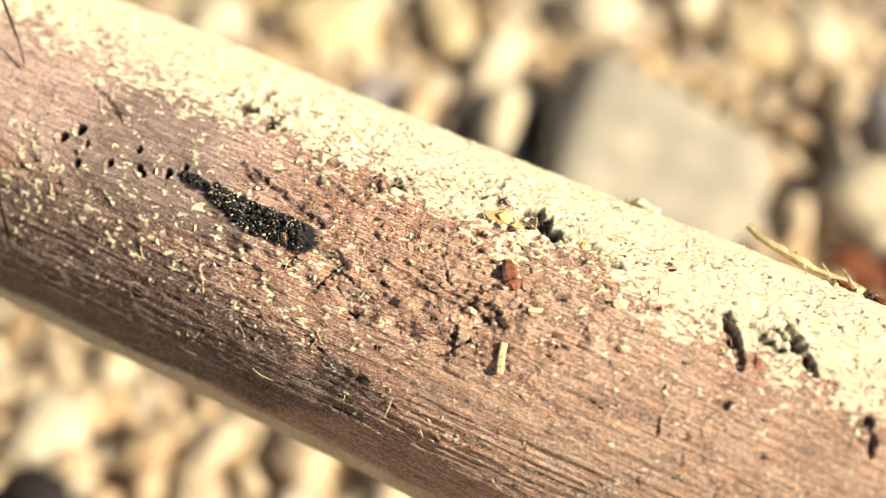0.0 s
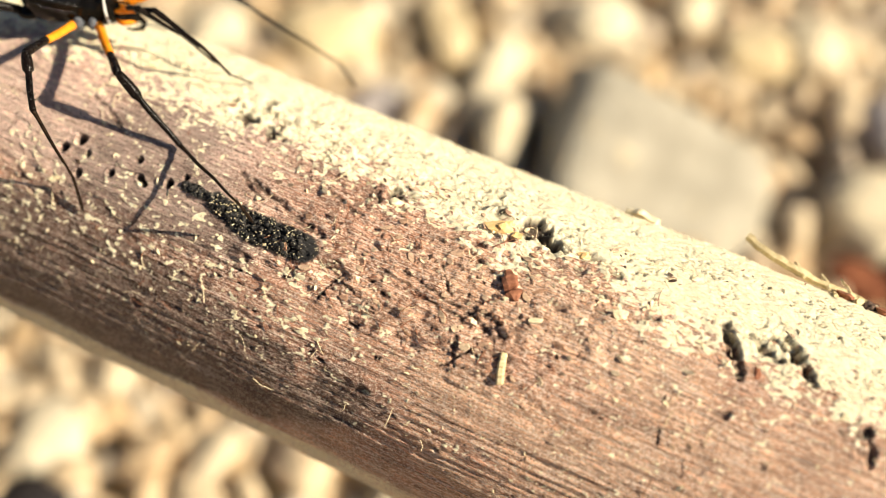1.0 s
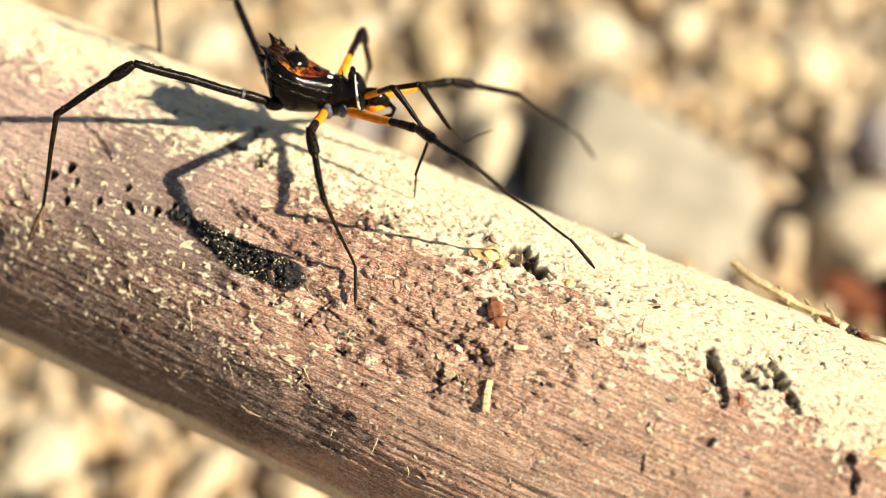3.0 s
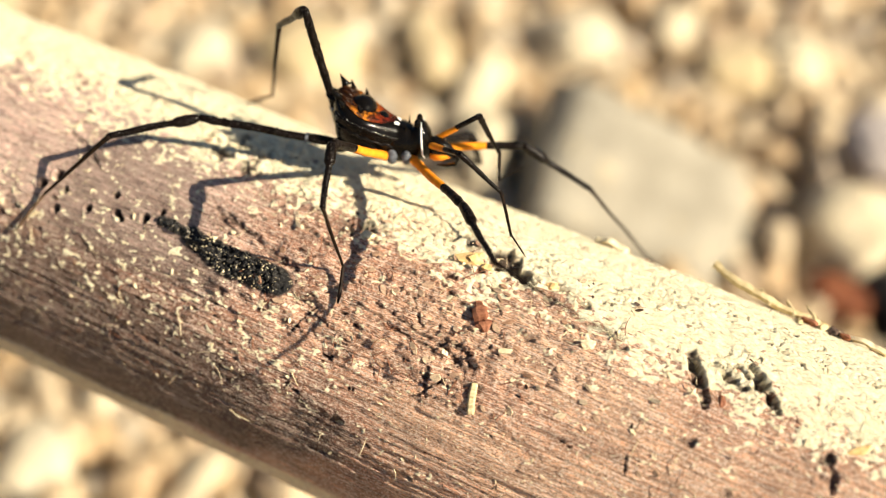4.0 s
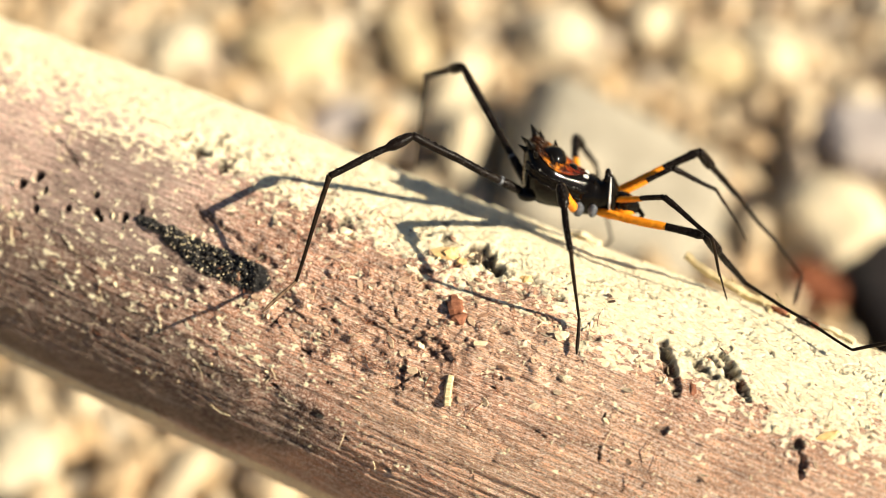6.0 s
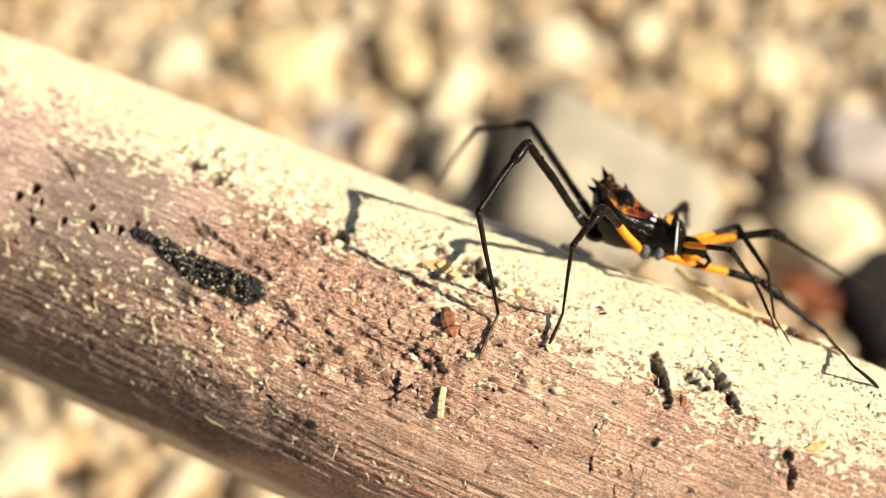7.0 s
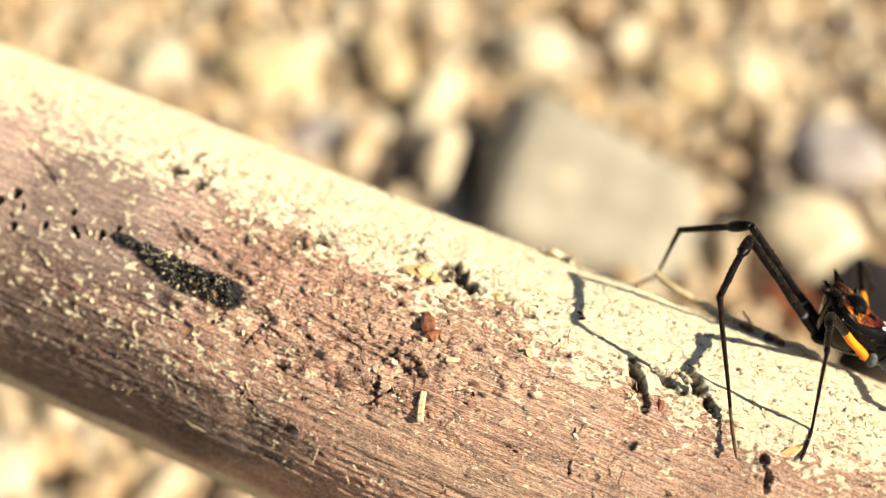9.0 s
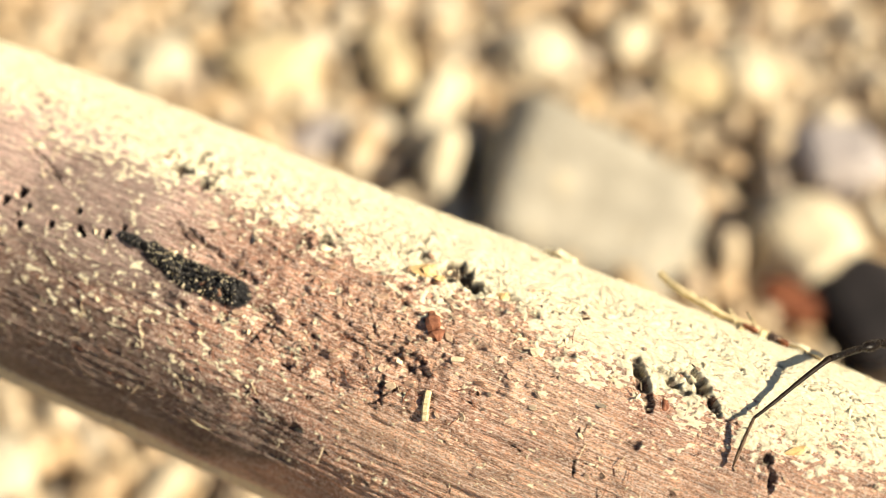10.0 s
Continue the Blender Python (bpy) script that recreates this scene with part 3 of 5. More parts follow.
    me.materials.append(M_GRAVEL)
    return tagged(new("gravel", me), "sunlit loose gravel of tan, cream and grey pebbles", "gravel", kind="stuff")


def stone(name, x, y, z, size, turn, material, label, seed, box=0.3, detail=3, lumps=0.3, group="", slant=0.0):
    vs, fs = pebble_form(seed, detail, lumps, box)
    # one far corner worn away to a slope
    k = slant * np.clip(vs[:, 0] + 0.75, 0, 2) ** 1.2
    vs[:, 1] -= k * np.clip(vs[:, 1] + 0.3, 0, 2)
    vs[:, 2] -= 0.6 * k * np.clip(vs[:, 2] + 0.2, 0, 2)
    ob = mesh_object(name, vs * np.array(size), fs, material)
    ob.matrix_world = pose(x, y, z, *turn)
    return tagged(ob, label, "stone", group)


# x, y, height of the middle, half sizes, turn, material, label, seed
STONES = [
    ("cobble", 0.0555, 0.2350, 0.0085, (0.0312, 0.0275, 0.0185), (10, 15, -14), M_COBBLE, "large smooth grey-tan cobble standing among gravel", 5, 0.55),
    # an added pebble in the colour of the deep shadow between stones
    ("pebble", 0.0325, 0.2470, 0.0060, (0.0056, 0.0150, 0.0075), (0, 0, 8), M_GAP_SHADE, "dark reddish brown pebble beside the cobble", 64, 0.4),
    ("pebble", 0.0172, 0.2500, 0.0100, (0.0062, 0.0150, 0.0115), (0, 0, -15), M_CREAM, "tall cream pebble beside the cobble", 57, 0.3),
    ("pebble", 0.0456, 0.2981, 0.0109, (0.0125, 0.0098, 0.0082), (0, 0, 15), M_PALE, "bright cream-white rounded pebble", 7, 0.3),
    ("pebble", 0.1116, 0.2178, 0.0095, (0.0143, 0.0136, 0.0109), (0, 0, 35), M_CREAM, "cream angular pebble beside the cobble", 9, 0.5),
    ("pebble", 0.1266, 0.2504, 0.0109, (0.0116, 0.0122, 0.0095), (0, 0, 10), M_PURPLE, "rounded purplish grey pebble in gravel", 12, 0.4),
    ("pebble", 0.1048, 0.1987, 0.0054, (0.0088, 0.0082, 0.0075), (0, 0, 60), M_RUST, "small rusty red pebble in a hollow", 15, 0.3),
    # near-black colour here stands in for the shade of a deep hollow
    ("pebble", 0.1235, 0.1960, 0.0064, (0.0150, 0.0190, 0.0100), (0, 0, 20), M_DARK, "dark blackish pebble in a hollow", 18, 0.3),
    ("pebble", 0.0000, 0.2954, 0.0082, (0.0071, 0.0163, 0.0082), (0, 0, 12), M_TAN, "long smooth tan pebble in gravel", 21, 0.3),
    ("pebble", 0.0143, 0.2722, 0.0082, (0.0071, 0.0177, 0.0075), (0, 0, -18), M_CREAM, "long smooth cream pebble in gravel", 24, 0.3),
    ("pebble", -0.0354, 0.2926, 0.0082, (0.0136, 0.0136, 0.0088), (0, 0, 40), M_TAN, "broad blunt tan pebble in gravel", 27, 0.4),
    ("pebble", -0.0177, 0.2627, 0.0054, (0.0102, 0.0088, 0.0068), (0, 0, 0), M_PURPLE, "small grey-brown pebble in gravel", 30, 0.4),
    ("pebble", -0.0898, 0.1524, 0.0068, (0.0095, 0.0088, 0.0068), (0, 0, 0), M_PALE, "pale cream pebble below the stick", 33, 0.3),
    ("pebble", -0.0912, 0.1341, 0.0041, (0.0109, 0.0082, 0.0054), (0, 0, 30), M_DARK, "dark grey pebble low in the gravel", 36, 0.3),
    ("pebble", 0.0762, 0.3035, 0.0082, (0.0088, 0.0088, 0.0068), (0, 0, 30), M_CREAM, "rounded cream pebble among gravel", 39, 0.3),
    ("pebble", 0.0912, 0.2831, 0.0082, (0.0102, 0.0102, 0.0082), (0, 0, 70), M_TAN, "rounded orange-tan pebble among gravel", 42, 0.3),
    ("pebble", 0.1089, 0.2886, 0.0082, (0.0088, 0.0122, 0.0082), (0, 0, 10), M_CREAM, "cream pebble with blunt corners", 45, 0.5),
    ("pebble", -0.0681, 0.2940, 0.0082, (0.0102, 0.0095, 0.0082), (0, 0, 10), M_PALE, "whitish round pebble in sunlit gravel", 48, 0.3),
]
CLEAR = [(x, y - 0.84 * (z + 0.25 * size[2]), 0.75 * max(size[0], size[1])) for _, x, y, z, size, *_ in STONES] + [(0.1205, 0.184, 0.015), (0.026, 0.224, 0.006)]
for nm, x, y, z, size, turn, material, label, seed, box in STONES:
    stone(nm, x, y - 0.84 * (z + 0.25 * size[2]), z, size, turn, material, label, seed, box, 4 if nm == "cobble" else 3, 0.16 if nm == "cobble" else 0.3, "" if nm == "cobble" else "loose pebbles", 0.17 if nm == "cobble" else 0.0)
# the stones that carry the stick's two ends
for s0, seed in ((-0.235, 51), (0.19, 54)):
    p = AX_C + AX_D * s0
    drop = (max(abs(s0 + 0.004) - 0.075, 0)) ** 2 * 0.9
    top = p.z - drop - 0.0185
    stone("supporting_stone", p.x, p.y, top * 0.5 - 0.002, (0.062, 0.052, top * 0.5 + 0.003), (0, 0, seed), M_COBBLE, "grey-tan cobble that the stick rests on", seed, 0.6, 4, 0.1)
gravel()


# ---- small things on the stick ----
def strip(points, widths, thick, ragged=0.45):
    """A flat bent sliver through points, in metres."""
    bm = bmesh.new()
    rings = []
    for k, p in enumerate(points):
        q = points[min(k + 1, len(points) - 1)] - points[max(k - 1, 0)]
        q.normalize()
        up = (p - AX_C) - AX_D * (p - AX_C).dot(AX_D)
        up.normalize()
        side = q.cross(up).normalized()
        up = side.cross(q)
        w = widths[k]
        jit = [1 + ragged * noise.noise((k * 0.55 + i * 1.7, w * 900, i * 0.9)) for i in range(6)]
        rings.append([bm.verts.new(p + side * a * w * jit[i] + up * b * thick * jit[5 - i]) for i, (a, b) in enumerate(((-1, 0), (-0.6, 0.8), (0.5, 1.0), (1, 0.1), (0.4, -0.8), (-0.5, -0.7)))])
    for r0, r1 in zip(rings, rings[1:]):
        for i in range(6):
            bm.faces.new((r0[i], r0[(i + 1) % 6], r1[(i + 1) % 6], r1[i]))
    bm.faces.new(rings[0][::-1])
    bm.faces.new(rings[-1])
    return bm


def lie(spots, lift):
    return [on_stick(s, p, l)[0] for (s, p), l in zip(spots, lift)]


def sliver(name, spots, lift, widths, thick, material, label, category, group="", ragged=0.45):
    n = 4 * len(spots)
    k = np.linspace(0, len(spots) - 1, n)
    col = lambda v: np.interp(k, range(len(spots)), v)
    fine = list(zip(col([a for a, _ in spots]), col([b for _, b in spots])))
    ob = part(name, strip(lie(fine, col(lift)), [w / 1000 for w in col(widths)], thick / 1000, ragged), material, None)
    ob.data.polygons.foreach_set("use_smooth", [False] * len(ob.data.polygons))
    return tagged(ob, label, category, group)


sliver("straw", [(13.5, -0.2), (13.8, -3.8), (14.3, -8.2)], [0.35, 0.30, 0.35], [0.36, 0.40, 0.37], 0.22, M_STRAW, "short pale straw bit lying on the stick", "straw", ragged=0.12)
sliver("bark_flake", [(10.2, 22.6), (10.9, 19.8), (11.8, 16.5), (12.4, 14.6)], [0.2, 0.35, 0.35, 0.2], [0.3, 0.75, 0.8, 0.25], 0.22, M_BARK, "reddish brown bark flake on the stick", "bark flake")


def chip(s, p, size, turn, material, label, seed):
    """A lumpy flat bit pressed on the stick; half sizes in millimetres."""
    vs, fs = pebble_form(seed, 2, 0.9, 0.35)
    place, n = on_stick(s, p, size[2] * 0.3)
    x = (AX_D * math.cos(turn) + n.cross(AX_D) * math.sin(turn)).normalized()
    ob = mesh_object("wood_chip", vs * np.array(size) / 1000, fs, material, smooth=False)
    ob.matrix_world = Matrix.Translation(place) @ Matrix((x, n.cross(x), n)).transposed().to_4x4()
    return tagged(ob, label, "wood chip")


chip(7.6, 35.6, (1.25, 0.85, 0.5), 0.5, M_CHIP, "yellow-orange wood chip stuck to the stick", 81)
chip(9.3, 34.2, (0.5, 0.4, 0.3), 0.1, M_CHIP, "small yellow wood chip on the stick", 82)
chip(16.1, 38.0, (0.55, 0.42, 0.35), 0.9, M_CHIP, "small ochre wood chip on the stick", 83)
chip(49.6, 25.2, (1.0, 0.35, 0.3), 0.7, M_CHIP, "orange splinter beside a crack in the stick", 84)
chip(36.1, 23.5, (0.75, 0.3, 0.25), -1.2, M_BARK, "tiny rusty splinter beside a crack in the stick", 85)
chip(22.2, 22.6, (0.55, 0.4, 0.25), 0.3, M_CRUMB, "pale crumb of wood on the stick", 86)
chip(15.0, 12.0, (0.55, 0.3, 0.18), 0.2, M_CRUMB, "flat pale crumb of wood on the stick", 87)
chip(27.2, 20.5, (0.5, 0.4, 0.12), 1.1, M_CRUMB, "whitish flat crumb of wood on the stick", 88)
chip(-3.8, 29.5, (0.6, 0.45, 0.3), 0.3, M_CRUMB, "pale lump of wood on the stick", 89)
chip(25.0, 0.5, (0.3, 0.22, 0.15), 0.3, M_CRUMB, "white speck of wood on the stick", 90)
sliver("twig", [(29.9, 85.0), (32.4, 82.5), (35.6, 80.5), (38.6, 79.5), (41.5, 79.0), (44.0, 78.0)], [2.4, 1.7, 1.0, 0.6, 0.4, 0.3], [0.5, 0.55, 0.62, 0.66, 0.55, 0.3], 0.5, M_STRAW, "pale dry twig lying along the top of the stick", "twig")
sliver("splinter", [(35.5, 84.0), (36.2, 80.0), (37.0, 78.0)], [1.8, 1.3, 0.5], [0.12, 0.2, 0.15], 0.15, M_STRAW, "thin upright wood splinter on the stick", "splinter", "splinters on the stick")
sliver("splinter", [(38.6, 84.0), (39.0, 80.5), (39.8, 77.5)], [1.5, 1.2, 0.4], [0.15, 0.25, 0.2], 0.18, M_STRAW, "thin upright wood splinter on the stick", "splinter", "splinters on the stick")
sliver("bark_flake", [(44.6, 77.5), (47.0, 75.5), (49.8, 73.0)], [0.3, 0.5, 0.3], [0.4, 0.7, 0.4], 0.35, M_CRUMB, "pale bark scrap on the top of the stick", "bark flake")
sliver("bark_flake", [(16.8, 82.0), (18.5, 80.5), (20.5, 79.0)], [0.2, 0.5, 0.2], [0.6, 1.0, 0.6], 0.5, M_CRUMB, "pale crust on the edge of the stick", "bark flake")


for k, (s0, p0, r0, mt, words) in enumerate(((41.6, 77.5, 0.75, M_BARK, "brown crumb of bark at the foot of the twig"), (42.9, 76.0, 0.6, M_STRAW, "pale crumb at the foot of the twig"), (44.1, 77.0, 0.9, M_DARKBIT, "dark crumb of bark at the foot of the twig"), (40.4, 76.0, 0.5, M_STRAW, "small pale crumb at the foot of the twig"), (45.4, 75.5, 0.7, M_BARK, "brown crumb of bark at the foot of the twig"))):
    chip(s0, p0, (r0, r0 * 0.7, r0 * 0.65), 0.6 * k, mt, words, 91 + k)
sliver("splinter", [(40.6, 82.5), (41.4, 79.5), (42.4, 76.5)], [1.7, 1.2, 0.3], [0.10, 0.2, 0.2], 0.15, M_STRAW, "thin upright wood splinter on the stick", "splinter", "splinters on the stick")


def scatter(name, count, seed, pick, maker, material, label):
    rng = np.random.default_rng(seed)
    V, F, off = [], [], 0
    s = rng.uniform(-74, 66, count * 6)
    p = rng.uniform(-45, 100, count * 6)
    h, dust, char, pit, _, _ = relief(s, p)
    dust = step(0.42, 0.66, dust)
    heap = 0.25 + 1.6 * step(0.46, 0.62, fbm(s / 2.2, np.radians(p) * RADIUS / 1.8, 40, 3))
    keep = np.nonzero(rng.uniform(0, 1, len(s)) < heap * pick(s, p, dust, char, pit))[0][:count]
    d, v, u, c = (np.array(a) for a in (AX_D, AX_V, AX_U, AX_C))
    for i in keep:
        n = v * math.cos(radians(p[i])) + u * math.sin(radians(p[i]))
        base = c + d * s[i] / 1000 + n * (RADIUS + h[i]) / 1000
        vs, fs = maker(rng)
        V.append(base + (vs[:, :1] * d + vs[:, 1:2] * np.cross(n, d) + vs[:, 2:] * n) / 1000)
        F += [tuple(int(a) + off for a in f) for f in fs]
        off += len(vs)
    ob = mesh_object(name, np.concatenate(V), F, material, smooth=False)
    return tagged(ob, label, "debris", kind="stuff")


GRAINS = [pebble_form(60 + k, 1, 0.8, 0.2) for k in range(8)]


def grain(rng):
    vs, fs = GRAINS[rng.integers(8)]
    r = 0.05 + 0.17 * rng.uniform() ** 3
    m = np.array(Euler((rng.uniform(-0.6, 0.6), rng.uniform(-0.6, 0.6), rng.uniform(0, 6.3))).to_matrix())
    return (vs * (r * rng.uniform(0.8, 2.8), r * rng.uniform(0.45, 1.2), r * rng.uniform(0.25, 0.6))) @ m.T + np.array([0, 0, r * 0.2]), fs


def fibre(rng):
    n = 6
    a, length, bend = rng.uniform(0, 6.3), 0.6 + 2.6 * rng.uniform() ** 2, rng.uniform(-1.6, 1.6)
    w = rng.uniform(0.02, 0.05)
    pts, x, y = [], 0.0, 0.0
    for k in range(n):
        pts.append((x, y, 0.06 + 0.22 * math.sin(k / (n - 1) * rng.uniform(1.5, 3.2)) * rng.uniform(0.2, 1)))
        x, y = x + math.cos(a) * length / n, y + math.sin(a) * length / n
        a += bend / n
    side = np.array([-math.sin(a), math.cos(a), 0]) * w
    top = np.array([0, 0, w])
    vs = np.concatenate([[np.array(q) + side, np.array(q) + top, np.array(q) - side, np.array(q) - top] for q in pts])
    fs = [(4 * k + i, 4 * k + (i + 1) % 4, 4 * k + 4 + (i + 1) % 4, 4 * k + 4 + i) for k in range(n - 1) for i in range(4)]
    return vs, fs + [(3, 2, 1, 0), (4 * n - 4, 4 * n - 3, 4 * n - 2, 4 * n - 1)]


scatter("wood_dust", 3600, 71, lambda s, p, du, ch, pi: (0.03 + 0.4 * du + 0.6 * ch) * (1 - 0.7 * (p < -30)) * (1 - 0.75 * (p > 52)), grain, M_CRUMB, "pale crumbs of wood dust sprinkled on the stick")
scatter("wood_fibres", 520, 72, lambda s, p, du, ch, pi: (0.06 + 0.5 * du) * (p < 52) + 0.03 * ch + 0.07 * (s > 20) * (p > 0), fibre, M_CRUMB, "pale curled wood fibres stuck to the stick")
scatter("bark_crumbs", 480, 73, lambda s, p, du, ch, pi: 0.10 + 0.35 * (np.abs(s - 3) < 22) * (p > 0) * (p < 45), grain, M_DARKBIT, "dark bark crumbs sprinkled on the stick")
scatter("bark_fibres", 650, 74, lambda s, p, du, ch, pi: 0.04 + 0.5 * (np.abs(s - 3) < 16) * (p > -8) * (p < 32), fibre, M_BARK, "reddish brown bark shreds stuck to the stick")


# ---- the insect ----
def loft(stations, n=28):
    """Closed body from stations (x, half width, bottom, top, dip of the back), in millimetres."""
    bm = bmesh.new()
    rings = []
    for x, w, lo, hi, dip in stations:
        ring = []
        for k in range(n):
            a = 2 * math.pi * k / n
            y = w * math.copysign(abs(math.cos(a)) ** 0.8, math.cos(a))
            mid = lo + (hi - lo) * 0.55
            z = mid + (hi - mid) * math.sin(a) if math.sin(a) > 0 else mid + (mid - lo) * math.sin(a)
            if math.sin(a) > 0:
                z -= dip * (1 - (y / max(w, 1e-6)) ** 2) ** 1.0
            ring.append(bm.verts.new((x / 1000, y / 1000, z / 1000)))
        rings.append(ring)
    for r0, r1 in zip(rings, rings[1:]):
        for i in range(n):
            bm.faces.new((r0[i], r0[(i + 1) % n], r1[(i + 1) % n], r1[i]))
    bm.faces.new(rings[0][::-1])
    bm.faces.new(rings[-1])
    return bm


def blob(bm, x, y, z, rx, ry, rz, segs=14):
    m = Matrix.LocRotScale((x / 1000, y / 1000, z / 1000), None, (rx / 1000, ry / 1000, rz / 1000))
    bmesh.ops.create_uvsphere(bm, u_segments=segs, v_segments=segs // 2 + 2, radius=1.0, matrix=m)


def blob_part(name, x, y, z, rx, ry, rz, material, parent, label=""):
    bm = bmesh.new()
    blob(bm, x, y, z, rx, ry, rz)
    return part(name, bm, material, parent, label)


def tube(points, radii, sides=10):
    """A round limb through points, in millimetres."""
    bm = bmesh.new()
    rings = []
    pts = [Vector(p) / 1000 for p in points]
    for k, p in enumerate(pts):
        q = (pts[min(k + 1, len(pts) - 1)] - pts[max(k - 1, 0)]).normalized()
        a = q.orthogonal().normalized() if k == 0 else (a - q * a.dot(q)).normalized()
        b = q.cross(a)
        rings.append([bm.verts.new(p + (a * math.cos(t) + b * math.sin(t)) * radii[k] / 1000) for t in (2 * math.pi * i / sides for i in range(sides))])
    for r0, r1 in zip(rings, rings[1:]):
        for i in range(sides):
            bm.faces.new((r0[i], r0[(i + 1) % sides], r1[(i + 1) % sides], r1[i]))
    bm.faces.new(rings[0][::-1])
    bm.faces.new(rings[-1])
    return bm


def spike(x, y, z, dx, dy, dz, r):
    p, q = Vector((x, y, z)), Vector((dx, dy, dz))
    return tube([p, p + q * 0.35, p + q * 0.7, p + q], [r, r * 0.62, r * 0.32, 0.02], 8)


ABDOMEN = [(-5.8, 0.9, 0.4, 4.0, 0.1), (-5.5, 1.9, -0.7, 5.1, 0.7), (-4.7, 2.8, -1.5, 5.4, 1.2), (-3.6, 3.3, -1.8, 5.0, 1.4), (-2.4, 3.25, -1.95, 4.2, 1.2), (-1.2, 2.8, -2.0, 3.3, 0.8), (0.0, 2.2, -2.0, 2.4, 0.4), (1.2, 1.75, -1.9, 1.8, 0.1), (2.0, 1.35, -1.9, 1.1, 0.0)]


def at(table, x):
    xs = [r[0] for r in table]
    return [float(np.interp(x, xs, [r[c] for r in table])) for c in range(1, 5)]


def back_z(x, y):
    w, lo, hi, dip = at(ABDOMEN, x)
    mid = lo + (hi - lo) * 0.55
    f = min(1, abs(y) / w)
    return mid + (hi - mid) * math.sqrt(max(0, 1 - f ** 2.5)) - dip * (1 - f * f)


def back_plate(x0, x1, spread, lift, n=26, k=16, edge=1.0):
    bm = bmesh.new()
    rows = []
    for i in range(n + 1):
        f = i / n
        x = x0 + (x1 - x0) * f
        w, lo, hi, dip = at(ABDOMEN, x)
        w *= spread * math.sin(math.pi * min(max(f, 0.02), 0.98)) ** 0.35
        full = at(ABDOMEN, x)[0]
        row = []
        for j in range(k + 1):
            y = w * (2 * j / k - 1)
            c = math.sqrt(max(0, 1 - (abs(y) / full) ** 2.5))
            mid = lo + (hi - lo) * 0.55
            z = mid + (hi - mid) * c - dip * (1 - (y / full) ** 2) + lift
            row.append(bm.verts.new((x / 1000, y / 1000, z / 1000)))
        rows.append(row)
    for r0, r1 in zip(rows, rows[1:]):
        for j in range(k):
            bm.faces.new((r0[j], r0[j + 1], r1[j + 1], r1[j]))
    bmesh.ops.solidify(bm, geom=bm.faces[:], thickness=0.00012)
    return bm


def insect():
    bug = tagged(new("assassin_bug"), "black and orange long-legged assassin bug walking on the stick", "insect")
    bug.empty_display_size = 0.005
    abdomen = part("abdomen", loft(ABDOMEN), M_BLACK, bug, "glossy black boat-shaped abdomen")
    part("back_plate", back_plate(-5.3, 1.0, 0.86, 0.10), M_RED, abdomen, "orange-red back with black marks")
    for side in (-1, 1):
        pts = [(x, side * at(ABDOMEN, x)[0] * 0.97, at(ABDOMEN, x)[1] + (at(ABDOMEN, x)[2] - at(ABDOMEN, x)[1]) * 0.62 + 0.08 * math.sin(x * 6)) for x in np.linspace(-5.4, 1.6, 44)]
        rim = part("margin", tube(pts, [0.24 + 0.05 * math.sin(i * 2.4) for i in range(44)], 8), M_BLACK, abdomen, "raised glossy black margin")
        beads = bmesh.new()
        for k, (x, y, z) in enumerate(pts[3:36]):
            blob(beads, x, y + side * 0.10, z + 0.16, 0.10 + 0.04 * math.sin(k * 1.9), 0.10, 0.10 + 0.03 * math.cos(k * 2.7), 8)
        part("margin_beads", beads, M_BEAD, rim, "row of black beads with painted white glints")
        part("margin", tube([(x, y * 1.03, z - 0.9) for x, y, z in pts], [0.15 + 0.02 * math.sin(i * 1.7) for i in range(44)], 8), M_BLACK, abdomen)
        part("spine", spike(-4.9, side * 1.7, 4.3, -0.8, side * 0.5, 1.05, 0.55), M_BLACK, abdomen)
        part("spine", spike(-5.4, side * 0.9, 3.6, -1.2, side * 0.3, 0.7, 0.48), M_BLACK, abdomen)
        part("spine", spike(-4.3, side * 2.5, 3.7, -0.35, side * 0.45, 0.9, 0.42), M_BLACK, abdomen)
        part("spine", spike(-2.6, side * 1.9, 3.1, -0.2, side * 0.25, 0.95, 0.42), M_BLACK, abdomen)
    dome = bmesh.new()
    blob(dome, -2.75, 0, 2.75, 1.6, 1.75, 1.3, 22)
    part("back_hump", dome, M_BLACK, abdomen, "round glossy black hump")
    dome = bmesh.new()
    blob(dome, -0.55, 0, 1.75, 0.85, 1.0, 0.75, 16)
    part("back_hump", dome, M_BLACK, abdomen, "small glossy black hump")
    part("rear_lump", loft([(-5.9, 0.5, 2.2, 3.6, 0), (-5.5, 1.5, 1.8, 4.4, 0.2), (-4.9, 2.2, 1.6, 4.7, 0.5), (-4.3, 2.4, 1.6, 4.3, 0.7)], 20), M_BROWNBACK, abdomen, "dark brown tail end")
    for y in (-1.3, 1.2, 0.1):
        part("back_ridge", tube([(-5.2, y * 0.8, 4.5), (-4.6, y, 4.3), (-4.1, y * 1.1, 3.9), (-3.6, y * 1.1, 3.4)], [0.06, 0.2, 0.22, 0.08], 6), M_BROWNBACK, abdomen)
    abdomen.location, abdomen.scale = (0.0011, 0, 0.0003), (0.97, 0.98, 1.1)
